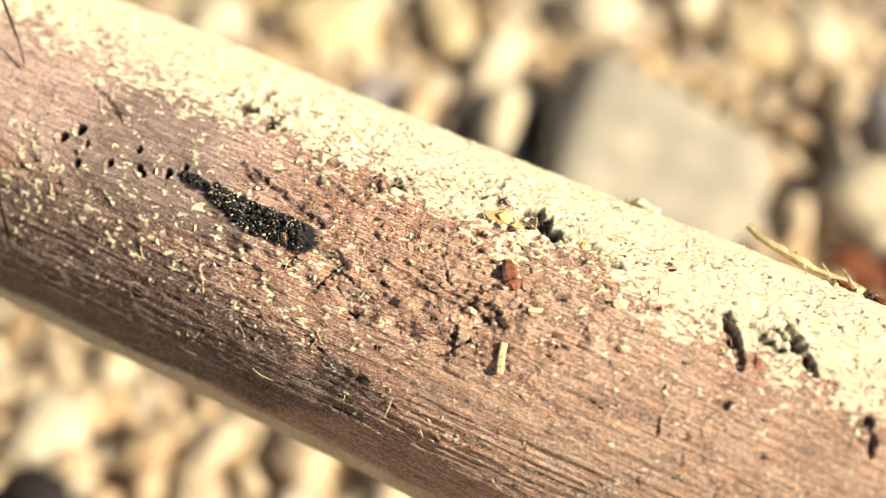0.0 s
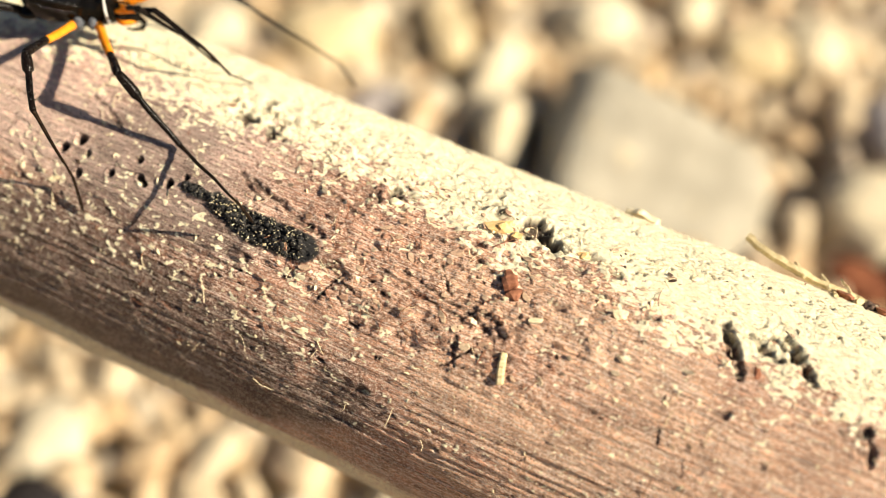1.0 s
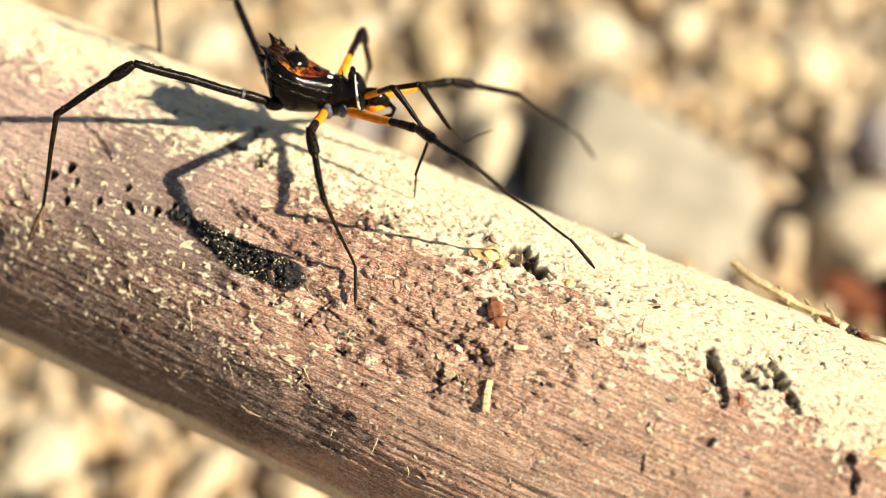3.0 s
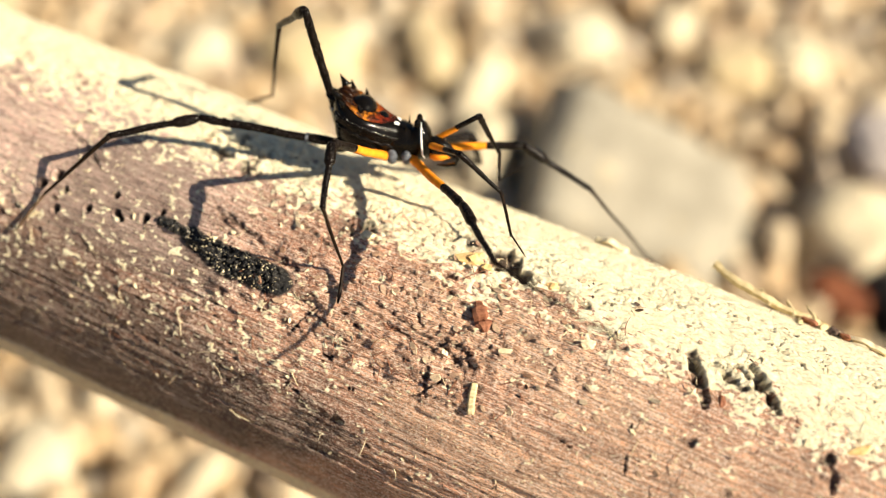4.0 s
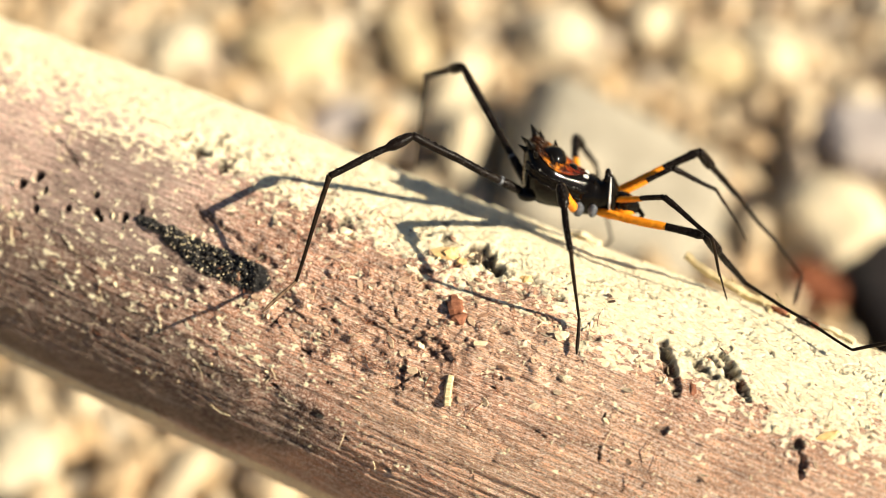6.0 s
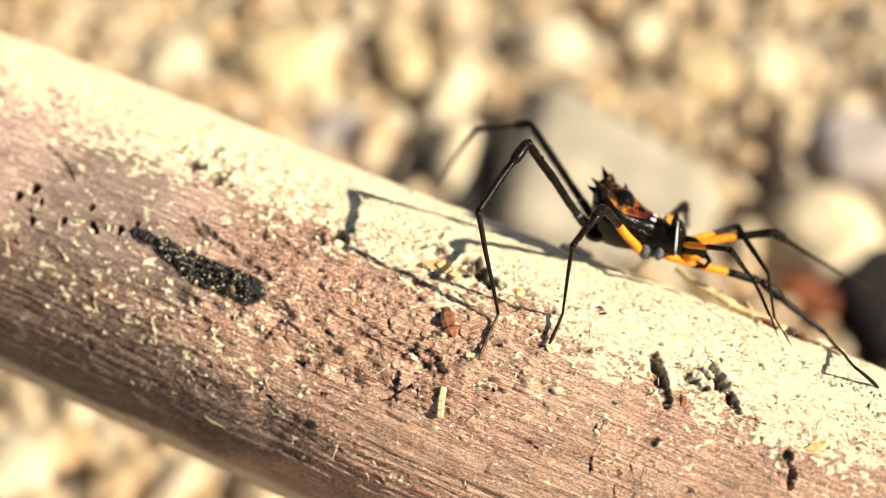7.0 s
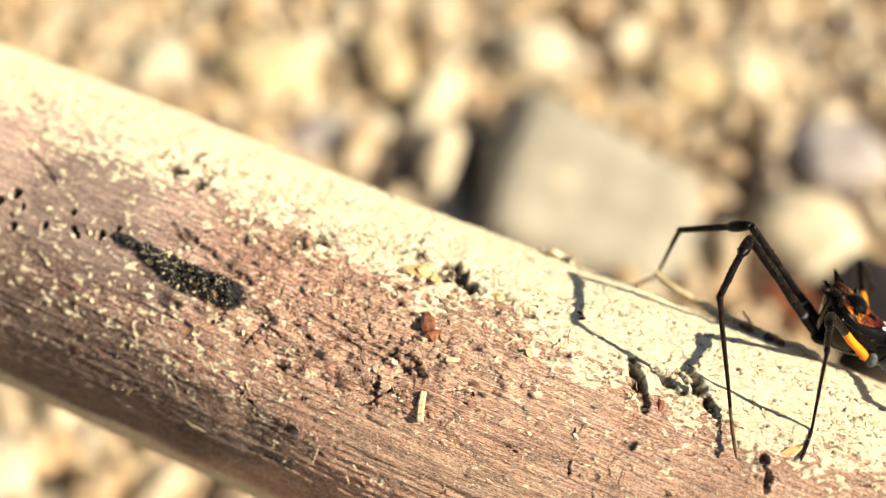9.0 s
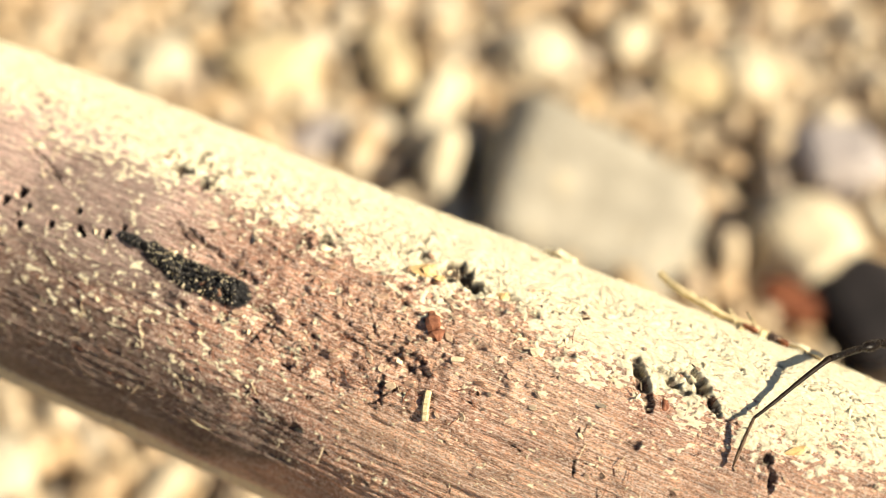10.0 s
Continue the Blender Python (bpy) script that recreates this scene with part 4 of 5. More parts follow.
    thorax = part("thorax", loft([(0.2, 1.2, -1.8, 1.0, 0), (1.2, 1.6, -2.0, 1.45, 0), (2.4, 1.6, -2.0, 1.65, 0), (3.2, 1.45, -1.9, 1.45, 0), (3.7, 1.3, -1.8, 1.15, 0), (4.2, 1.3, -1.75, 1.7, 0), (4.7, 1.28, -1.7, 1.9, 0), (5.2, 1.1, -1.6, 1.6, 0), (5.7, 0.8, -1.4, 1.0, 0), (5.95, 0.5, -1.1, 0.4, 0)]), M_BLACK, bug, "shiny black thorax")
    for side in (-1, 1):
        part("collar_stripe", tube([(4.75, side * 0.45, 1.85), (4.8, side * 1.0, 1.35), (4.9, side * 1.3, 0.4), (5.0, side * 1.27, -0.7), (5.15, side * 0.95, -1.2)], [0.04, 0.10, 0.13, 0.12, 0.05], 8), M_WHITE, thorax, "white collar stripe")
        blob_part("wing_pad_mark", 1.5, side * 0.42, 1.55, 0.62, 0.40, 0.22, M_WHITE, thorax, "white spot")
        part("spine", spike(3.0, side * 0.8, 0.7, 0.0, side * 0.2, 1.2, 0.25), M_BLACK, thorax)
        blob_part("tubercle", 4.3, side * 0.6, 1.75, 0.4, 0.35, 0.45, M_BLACK, thorax)
        for x, z, r in ((1.4, -1.05, 0.70), (3.1, -1.05, 0.60)):
            blob_part("coxa", x, side * 1.5, z, r, r * 0.8, r, M_GREY, thorax, "silvery grey leg base")
        blob_part("hind_coxa", -3.7, side * 1.6, -0.45, 1.2, 1.0, 0.75, M_BLACK, bug)
    thorax.location, thorax.scale = (0.0006, 0, 0), (0.9, 1.18, 1.25)
    head = part("head", loft([(5.6, 0.45, -1.25, 0.35, 0), (6.1, 0.72, -1.45, 0.45, 0), (6.7, 0.78, -1.5, 0.4, 0), (7.2, 0.62, -1.45, 0.15, 0), (7.7, 0.42, -1.4, -0.2, 0), (8.1, 0.2, -1.3, -0.6, 0)]), M_BLACK, bug, "small black head")
    part("chin", loft([(5.6, 0.4, -1.65, -0.8, 0), (6.2, 0.72, -1.75, -0.75, 0), (6.9, 0.74, -1.7, -0.75, 0), (7.4, 0.5, -1.55, -0.8, 0), (7.7, 0.25, -1.45, -0.9, 0)]), M_ORANGE, head, "orange underside of the head")
    part("beak", tube([(8.0, 0, -1.0), (8.5, 0, -1.5), (8.2, 0, -2.1), (7.2, 0, -2.3), (6.3, 0, -2.2)], [0.24, 0.26, 0.22, 0.16, 0.05], 8), M_BLACK, head)
    head.location, head.scale = (-0.0002, 0, 0), (1.05, 1.2, 1.25)
    for side in (-1, 1):
        blob_part("eye", 6.7, side * 0.72, -0.2, 0.34, 0.3, 0.38, M_BLACK, head)
    return bug


BODY = [
    (0.0, -0.06456, 0.11749, 0.16134, -5.1, 4.4, -6.5),
    (0.5, -0.05431, 0.11280, 0.16076, -5.1, 2.5, -6.1),
    (1.0, -0.04201, 0.10823, 0.16005, -7.2, 0.6, -4.7),
    (1.5, -0.03398, 0.10491, 0.15999, -10.0, -2.6, -1.9),
    (2.0, -0.02702, 0.10275, 0.16078, -14.1, -2.8, -0.8),
    (2.5, -0.01995, 0.10272, 0.16003, -18.3, -1.3, 0.3),
    (2.7, -0.01674, 0.10091, 0.16006, -19.1, -3.0, -0.3),
    (3.8, -0.00512, 0.09583, 0.15789, -19.2, -1.8, -8.4),
    (4.0, -0.00393, 0.09504, 0.15739, -18.8, -2.8, -9.3),
    (4.5, -0.00004, 0.09420, 0.15646, -19.0, -3.0, -8.4),
    (5.0, 0.00607, 0.09433, 0.15560, -20.5, 2.2, -9.6),
    (5.5, 0.01326, 0.09100, 0.15495, -20.2, -1.3, -12.5),
    (5.7, 0.01578, 0.09020, 0.15487, -21.4, -0.8, -13.1),
    (6.2, 0.02052, 0.08804, 0.15415, -21.5, -1.2, -12.5),
    (6.8, 0.02573, 0.08755, 0.15162, -22.5, -3.7, -16.8),
    (7.0, 0.02714, 0.08661, 0.15206, -23.3, -5.1, -19.5),
    (7.5, 0.03505, 0.08569, 0.15156, -28.1, 2.8, -16.7),
    (8.0, 0.04434, 0.08166, 0.14974, -27.7, 2.0, -17.6),
    (8.5, 0.04988, 0.07769, 0.14937, -24.1, 3.6, -16.8),
    (9.0, 0.05276, 0.07510, 0.14821, -19.3, 1.1, -20.8),
    (9.5, 0.06158, 0.07757, 0.14424, -29.2, 3.3, -24.1),
    (10.0, 0.06991, 0.07940, 0.13874, -32.7, 2.8, -26.6),
]
# hind right: joints in millimetres in the space of the insect
HIND_RIGHT_KNEE = [(0.0, -16.1, -8.2, 5.7), (0.5, -15.9, -8.3, 6.1), (1.0, -15.3, -8.6, 6.6), (1.5, -7.0, -12.8, 8.8), (2.0, -12.8, -8.8, 9.4), (2.5, -14.0, -9.9, 7.2), (2.7, -14.7, -9.0, 7.2), (3.8, -18.9, -2.5, 2.0), (4.0, -18.9, -2.7, 2.1), (4.5, -12.8, -8.4, 9.7), (5.0, -14.5, -8.9, 7.5), (5.5, -15.9, -7.7, 6.6), (5.7, -16.0, -8.0, 6.1), (6.2, -14.7, -7.5, 8.4), (6.8, -11.9, -7.6, 10.9), (7.0, -10.7, -7.9, 11.4), (7.5, -13.9, -8.8, 8.3), (8.0, -16.1, -7.2, 6.7), (8.5, -17.8, -5.7, 4.3), (9.0, -14.1, -4.5, 10.5), (9.5, -12.6, -10.7, 7.9), (10.0, -11.9, -14.1, 1.1)]
HIND_RIGHT_ELBOW = [(0.0, -21.2, -14.4, 0.8), (0.5, -21.1, -14.4, 1.1), (1.0, -20.9, -14.3, 1.5), (1.5, -14.2, -13.1, 2.7), (2.0, -13.9, -17.3, 5.3), (2.5, -21.1, -11.9, 1.3), (2.7, -22.7, -10.3, 2.3), (3.8, -27.0, -7.2, 0.7), (4.0, -27.2, -7.1, 1.4), (4.5, -16.4, -14.9, 3.9), (5.0, -19.1, -15.7, 2.7), (5.5, -22.5, -14.0, 4.2), (5.7, -24.0, -12.1, 3.1), (6.2, -20.9, -13.8, 5.0), (6.8, -14.6, -15.0, 5.7), (7.0, -13.5, -15.3, 6.1), (7.5, -19.2, -15.1, 3.5), (8.0, -23.3, -12.8, 4.4), (8.5, -25.9, -10.4, 2.8), (9.0, -15.7, -13.4, 8.0), (9.5, -17.0, -18.3, 4.4), (10.0, -16.8, -22.2, 0.0)]
HIND_RIGHT_ANKLE = [(0.0, -22.1, -10.7, -10.2), (0.5, -22.3, -10.9, -9.9), (1.0, -22.2, -11.0, -9.6), (1.5, -19.4, -11.4, -7.6), (2.0, -13.3, -15.6, -6.2), (2.5, -21.9, -9.4, -10.1), (2.7, -25.0, -8.4, -9.0), (3.8, -34.8, -7.4, -7.9), (4.0, -35.9, -7.0, -6.3), (4.5, -13.5, -14.3, -7.4), (5.0, -18.0, -15.5, -8.9), (5.5, -24.8, -15.0, -7.2), (5.7, -27.4, -15.2, -7.6), (6.2, -22.6, -16.1, -6.3), (6.8, -10.5, -15.9, -5.2), (7.0, -10.7, -14.9, -5.1), (7.5, -18.5, -14.9, -8.1), (8.0, -27.7, -14.9, -6.2), (8.5, -34.3, -12.5, -4.9), (9.0, -11.7, -15.7, -2.7), (9.5, -15.9, -22.8, -6.2), (10.0, -21.9, -30.9, -5.8)]
HIND_RIGHT_TOE = [(0.0, -22.6, -8.3, -14.9), (0.5, -23.0, -9.0, -14.8), (1.0, -23.2, -9.8, -14.6), (1.5, -20.4, -9.1, -12.2), (2.0, -15.2, -15.3, -11.1), (2.5, -24.3, -8.9, -14.7), (2.7, -27.4, -7.7, -13.6), (3.8, -37.9, -8.6, -12.0), (4.0, -39.0, -8.8, -10.1), (4.5, -15.2, -14.9, -12.3), (5.0, -19.9, -15.6, -13.8), (5.5, -27.1, -15.9, -11.9), (5.7, -29.8, -15.6, -12.2), (6.2, -23.5, -21.3, -5.6), (6.8, -11.8, -19.5, -8.8), (7.0, -11.5, -18.9, -8.6), (7.5, -20.4, -18.0, -11.9), (8.0, -30.0, -18.1, -9.7), (8.5, -36.7, -15.9, -8.2), (9.0, -10.1, -20.1, -5.2), (9.5, -16.5, -26.5, -9.9), (10.0, -22.2, -33.7, -10.2)]
# mid right: joints in millimetres in the space of the insect
MID_RIGHT_KNEE = [(0.0, 0.8, -12.0, 2.9), (0.5, 0.8, -12.0, 3.0), (1.0, 0.1, -12.4, 1.7), (1.5, -2.8, -11.3, 2.5), (2.0, -3.4, -11.6, 1.0), (2.5, 4.1, -12.6, -0.9), (2.7, 3.0, -12.7, 0.1), (3.8, -1.4, -11.3, 3.6), (4.0, -2.3, -10.7, 4.1), (4.5, -3.5, -9.9, 4.5), (5.0, 4.3, -11.7, 2.8), (5.5, 2.2, -10.8, 5.0), (5.7, 1.2, -10.5, 5.5), (6.2, -0.5, -10.6, 5.1), (6.8, -2.5, -9.0, 6.2), (7.0, -2.0, -9.2, 6.2), (7.5, 5.4, -11.8, 1.3), (8.0, 1.8, -11.4, 4.1), (8.5, -2.5, -9.6, 5.5), (9.0, -4.5, -7.8, 6.0), (9.5, -0.5, -10.2, 5.6), (10.0, 0.3, -11.2, 4.4)]
MID_RIGHT_ELBOW = [(0.0, 2.4, -18.0, -0.5), (0.5, 1.8, -18.2, -0.0), (1.0, 2.3, -18.4, -1.2), (1.5, -4.8, -16.3, -2.1), (2.0, -7.8, -13.6, -4.0), (2.5, 7.0, -16.1, -6.2), (2.7, 5.2, -16.9, -5.1), (3.8, -1.1, -16.4, -1.1), (4.0, -2.1, -16.2, -0.3), (4.5, -5.1, -15.9, 1.2), (5.0, 8.9, -15.9, -0.3), (5.5, 5.2, -15.5, 0.8), (5.7, 3.1, -15.4, 0.8), (6.2, 1.4, -16.3, 1.5), (6.8, -3.4, -15.8, 4.6), (7.0, -3.6, -15.8, 4.3), (7.5, 9.8, -16.1, -2.1), (8.0, 3.4, -17.6, 1.1), (8.5, -2.6, -16.3, 3.4), (9.0, -4.7, -14.8, 6.1), (9.5, 1.8, -16.7, 4.3), (10.0, 2.3, -17.8, 3.1)]
MID_RIGHT_ANKLE = [(0.0, 1.6, -13.8, -8.9), (0.5, 2.8, -13.9, -8.4), (1.0, 4.4, -17.5, -10.4), (1.5, -4.1, -14.2, -11.3), (2.0, -11.2, -10.9, -12.4), (2.5, 11.7, -17.9, -14.2), (2.7, 8.3, -15.8, -13.9), (3.8, -0.3, -12.3, -9.6), (4.0, -1.3, -12.5, -8.9), (4.5, -5.4, -11.9, -7.3), (5.0, 13.4, -15.0, -8.6), (5.5, 7.3, -12.9, -8.1), (5.7, 4.8, -12.4, -8.0), (6.2, 2.8, -14.0, -7.5), (6.8, -4.0, -13.5, -4.6), (7.0, -4.4, -12.9, -4.7), (7.5, 14.4, -18.2, -10.1), (8.0, 5.0, -17.9, -8.2), (8.5, -1.1, -15.1, -5.8), (9.0, -3.5, -14.8, -3.3), (9.5, 1.5, -21.1, -4.0), (10.0, 1.6, -24.8, -3.1)]
MID_RIGHT_TOE = [(0.0, 3.4, -15.4, -11.9), (0.5, 3.7, -15.7, -11.7), (1.0, 5.3, -18.8, -13.9), (1.5, -4.5, -15.8, -14.7), (2.0, -12.3, -12.4, -15.8), (2.5, 11.7, -20.7, -16.9), (2.7, 8.4, -18.4, -16.7), (3.8, -0.2, -14.8, -12.6), (4.0, -1.4, -14.7, -12.1), (4.5, -5.8, -14.2, -10.4), (5.0, 14.4, -18.1, -10.7), (5.5, 7.5, -16.3, -9.9), (5.7, 5.1, -15.7, -9.9), (6.2, 3.1, -16.7, -10.2), (6.8, -4.6, -16.6, -6.9), (7.0, -4.9, -15.9, -7.1), (7.5, 15.0, -21.2, -12.5), (8.0, 5.3, -20.7, -10.7), (8.5, -1.8, -18.4, -7.8), (9.0, -4.0, -18.4, -4.7), (9.5, 1.7, -23.6, -7.0), (10.0, 1.7, -28.0, -5.2)]
# front right: joints in millimetres in the space of the insect
FRONT_RIGHT_KNEE = [(0.0, 13.6, -8.1, -0.8), (0.5, 11.2, -9.9, -5.3), (1.0, 9.2, -11.9, -0.5), (1.5, 12.0, -9.9, -0.9), (2.0, 12.4, -9.6, -1.6), (2.5, 12.9, -8.9, -0.4), (2.7, 12.6, -9.3, -0.1), (3.8, 10.4, -10.9, 0.7), (4.0, 10.8, -11.0, -1.5), (4.5, 11.0, -10.8, -0.7), (5.0, 13.5, -8.3, -1.1), (5.5, 13.2, -8.4, 0.4), (5.7, 14.1, 4.3, -4.3), (6.2, 12.7, -8.9, 0.7), (6.8, 15.1, -5.3, -1.7), (7.0, 14.3, 3.6, -4.9), (7.5, 14.6, -6.4, -0.5), (8.0, 12.7, -8.4, 2.0), (8.5, 11.7, -9.1, 2.7), (9.0, 10.9, -9.4, 3.5), (9.5, 11.7, -9.0, 3.0), (10.0, 12.3, -9.2, 1.1)]
FRONT_RIGHT_ELBOW = [(0.0, 17.6, -15.0, -6.5), (0.5, 17.3, -17.6, -6.4), (1.0, 15.4, -14.1, -7.8), (1.5, 15.8, -3.6, -7.5), (2.0, 20.4, -14.3, -4.7), (2.5, 17.7, -17.5, 0.2), (2.7, 18.0, -17.5, -0.1), (3.8, 14.3, -19.9, 2.0), (4.0, 15.1, -19.7, -2.6), (4.5, 15.6, -19.3, -2.2), (5.0, 20.8, -4.7, -6.7), (5.5, 21.2, -4.9, -4.1), (5.7, 22.2, 8.7, -7.9), (6.2, 18.6, -6.4, -6.8), (6.8, 20.7, -0.9, -8.5), (7.0, 22.0, 5.5, -10.7), (7.5, 23.1, -4.5, -5.0), (8.0, 19.4, -8.4, -5.2), (8.5, 18.2, -9.4, -4.7), (9.0, 18.0, -11.5, -2.9), (9.5, 17.7, -14.0, -3.0), (10.0, 17.3, -17.2, -1.9)]
FRONT_RIGHT_ANKLE = [(0.0, 20.4, -25.1, -16.2), (0.5, 26.1, -28.7, -7.2), (1.0, 23.9, -25.2, -5.3), (1.5, 25.3, -14.1, -5.6), (2.0, 30.5, -21.0, -12.2), (2.5, 22.6, -17.8, -13.1), (2.7, 25.1, -12.1, -11.3), (3.8, 23.5, -30.7, 1.2), (4.0, 24.5, -30.3, -1.5), (4.5, 22.9, -31.1, -5.4), (5.0, 29.7, -15.8, -7.5), (5.5, 33.4, -1.7, -10.6), (5.7, 33.1, -0.4, -6.6), (6.2, 29.4, -14.8, -10.4), (6.8, 26.1, -14.1, -8.3), (7.0, 25.1, -7.9, -7.2), (7.5, 28.2, -17.7, -6.6), (8.0, 28.7, -19.0, -7.3), (8.5, 27.9, -19.6, -7.0), (9.0, 27.9, -21.2, -6.1), (9.5, 27.6, -23.7, -6.1), (10.0, 26.5, -27.7, -4.6)]
FRONT_RIGHT_TOE = [(0.0, 21.3, -26.4, -19.9), (0.5, 27.5, -28.3, -10.9), (1.0, 25.1, -24.1, -9.0), (1.5, 27.0, -12.2, -8.7), (2.0, 32.8, -19.7, -15.3), (2.5, 24.1, -20.6, -15.6), (2.7, 27.5, -11.9, -14.5), (3.8, 26.3, -33.6, 0.8), (4.0, 27.4, -33.1, -1.0), (4.5, 25.0, -34.4, -6.4), (5.0, 32.9, -15.4, -9.9), (5.5, 37.1, -2.8, -11.7), (5.7, 36.7, -0.6, -8.4), (6.2, 31.8, -15.8, -7.2), (6.8, 28.7, -16.6, -10.1), (7.0, 27.9, -6.4, -9.8), (7.5, 30.5, -16.9, -9.8), (8.0, 32.1, -18.0, -9.2), (8.5, 31.5, -21.1, -8.1), (9.0, 31.1, -22.9, -7.9), (9.5, 30.8, -25.4, -7.9), (10.0, 29.4, -29.7, -6.5)]
# hind left: joints in millimetres in the space of the insect
HIND_LEFT_KNEE = [(0.0, -14.8, 3.1, 10.0), (0.5, -14.8, 3.3, 10.1), (1.0, -14.7, 3.5, 10.1), (1.5, -14.8, 3.4, 10.0), (2.0, -15.0, 5.2, 9.3), (2.5, -14.5, 5.2, 9.8), (2.7, -10.4, 13.4, 6.0), (3.8, -9.8, 11.6, 9.1), (4.0, -7.1, -0.8, 14.1), (4.5, -9.7, -1.3, 13.2), (5.0, -14.8, 9.5, 6.5), (5.5, -10.3, 10.6, 9.7), (5.7, -10.4, 11.3, 8.9), (6.2, -14.3, 6.6, 9.4), (6.8, -13.3, 10.6, 7.2), (7.0, -14.4, 9.2, 7.3), (7.5, -17.0, 7.6, 4.3), (8.0, -12.9, 10.7, 7.5), (8.5, -13.7, -2.5, 10.4), (9.0, -14.2, -1.5, 10.3), (9.5, -16.9, -3.9, 5.5), (10.0, -8.2, 15.7, 1.4)]
HIND_LEFT_ELBOW = [(0.0, -20.5, 10.7, 10.5), (0.5, -20.4, 10.9, 10.6), (1.0, -20.4, 11.0, 10.5), (1.5, -20.6, 10.9, 10.9), (2.0, -20.8, 12.6, 10.0), (2.5, -20.4, 12.6, 10.2), (2.7, -18.7, 11.8, 10.2), (3.8, -14.7, 18.4, 4.5), (4.0, -12.0, 6.0, 9.7), (4.5, -15.5, 5.5, 10.2), (5.0, -22.0, 14.9, 3.7), (5.5, -12.6, 16.0, 2.2), (5.7, -13.9, 16.6, 1.8), (6.2, -20.2, 13.8, 7.7), (6.8, -21.0, 14.9, 3.7), (7.0, -22.2, 13.4, 4.0), (7.5, -25.0, 11.3, 0.9), (8.0, -16.7, 14.1, -0.5), (8.5, -18.4, 2.9, 4.2), (9.0, -21.1, 2.8, 5.5), (9.5, -24.8, -0.6, 1.5), (10.0, -4.0, 8.3, -2.7)]
HIND_LEFT_ANKLE = [(0.0, -22.0, 14.7, -0.3), (0.5, -22.0, 14.6, -0.3), (1.0, -21.7, 14.2, -0.6), (1.5, -21.8, 14.3, -0.1), (2.0, -21.9, 16.5, -1.0), (2.5, -21.0, 15.5, -1.0), (2.7, -21.3, 15.4, -0.5), (3.8, -17.0, 21.4, -6.5), (4.0, -14.8, 10.5, -0.6), (4.5, -19.2, 12.4, 1.6), (5.0, -26.3, 20.8, -5.3), (5.5, -14.0, 21.0, -8.2), (5.7, -15.0, 21.4, -8.7), (6.2, -21.7, 11.5, -3.6), (6.8, -25.6, 18.8, -6.2), (7.0, -27.8, 17.6, -5.3), (7.5, -21.3, 13.4, -10.0), (8.0, -14.9, 18.4, -11.1), (8.5, -17.9, 10.7, -4.3), (9.0, -22.4, 8.8, -4.4), (9.5, -26.9, 8.4, -5.5), (10.0, -3.2, -2.8, -6.0)]
HIND_LEFT_TOE = [(0.0, -24.0, 16.3, -5.0), (0.5, -24.5, 16.9, -4.3), (1.0, -24.6, 17.6, -3.4), (1.5, -24.8, 18.6, -1.4), (2.0, -24.9, 20.7, -1.8), (2.5, -24.1, 19.6, -2.1), (2.7, -24.6, 19.5, -1.3), (3.8, -19.2, 16.8, -5.1), (4.0, -18.9, 13.1, -2.9), (4.5, -22.1, 14.6, -2.3), (5.0, -23.8, 16.3, -6.3), (5.5, -15.3, 16.1, -9.8), (5.7, -16.3, 16.6, -10.5), (6.2, -23.1, 16.6, -4.0), (6.8, -26.2, 13.7, -7.5), (7.0, -27.8, 12.7, -7.2), (7.5, -26.1, 15.3, -11.4), (8.0, -16.0, 13.5, -12.8), (8.5, -20.8, 11.2, -8.7), (9.0, -25.7, 10.2, -8.3), (9.5, -26.4, 4.0, -8.4), (10.0, -7.9, -5.2, -6.3)]
# mid left: joints in millimetres in the space of the insect
MID_LEFT_KNEE = [(0.0, -2.5, 9.7, 5.5), (0.5, -2.4, 9.9, 5.3), (1.0, -2.3, 11.1, 3.5), (1.5, -2.0, 11.0, 3.8), (2.0, -1.1, 11.6, 3.2), (2.5, 5.3, 11.0, 3.5), (2.7, 3.1, 11.3, 4.1), (3.8, 9.0, 9.7, -4.2), (4.0, 8.8, 10.0, -3.7), (4.5, 5.5, 12.2, -2.2), (5.0, 2.8, 12.8, -2.7), (5.5, -0.1, 12.7, -3.3), (5.7, 1.1, 12.8, -3.3), (6.2, -0.5, 11.7, 3.2), (6.8, 6.2, 11.9, -1.4), (7.0, 4.2, 12.6, -0.9), (7.5, 1.7, 12.7, 0.6), (8.0, -0.8, 11.9, 2.6), (8.5, 4.9, 12.4, -1.8), (9.0, -0.6, 11.9, 2.7), (9.5, -2.2, 10.3, 4.8), (10.0, -4.8, 2.6, 8.1)]
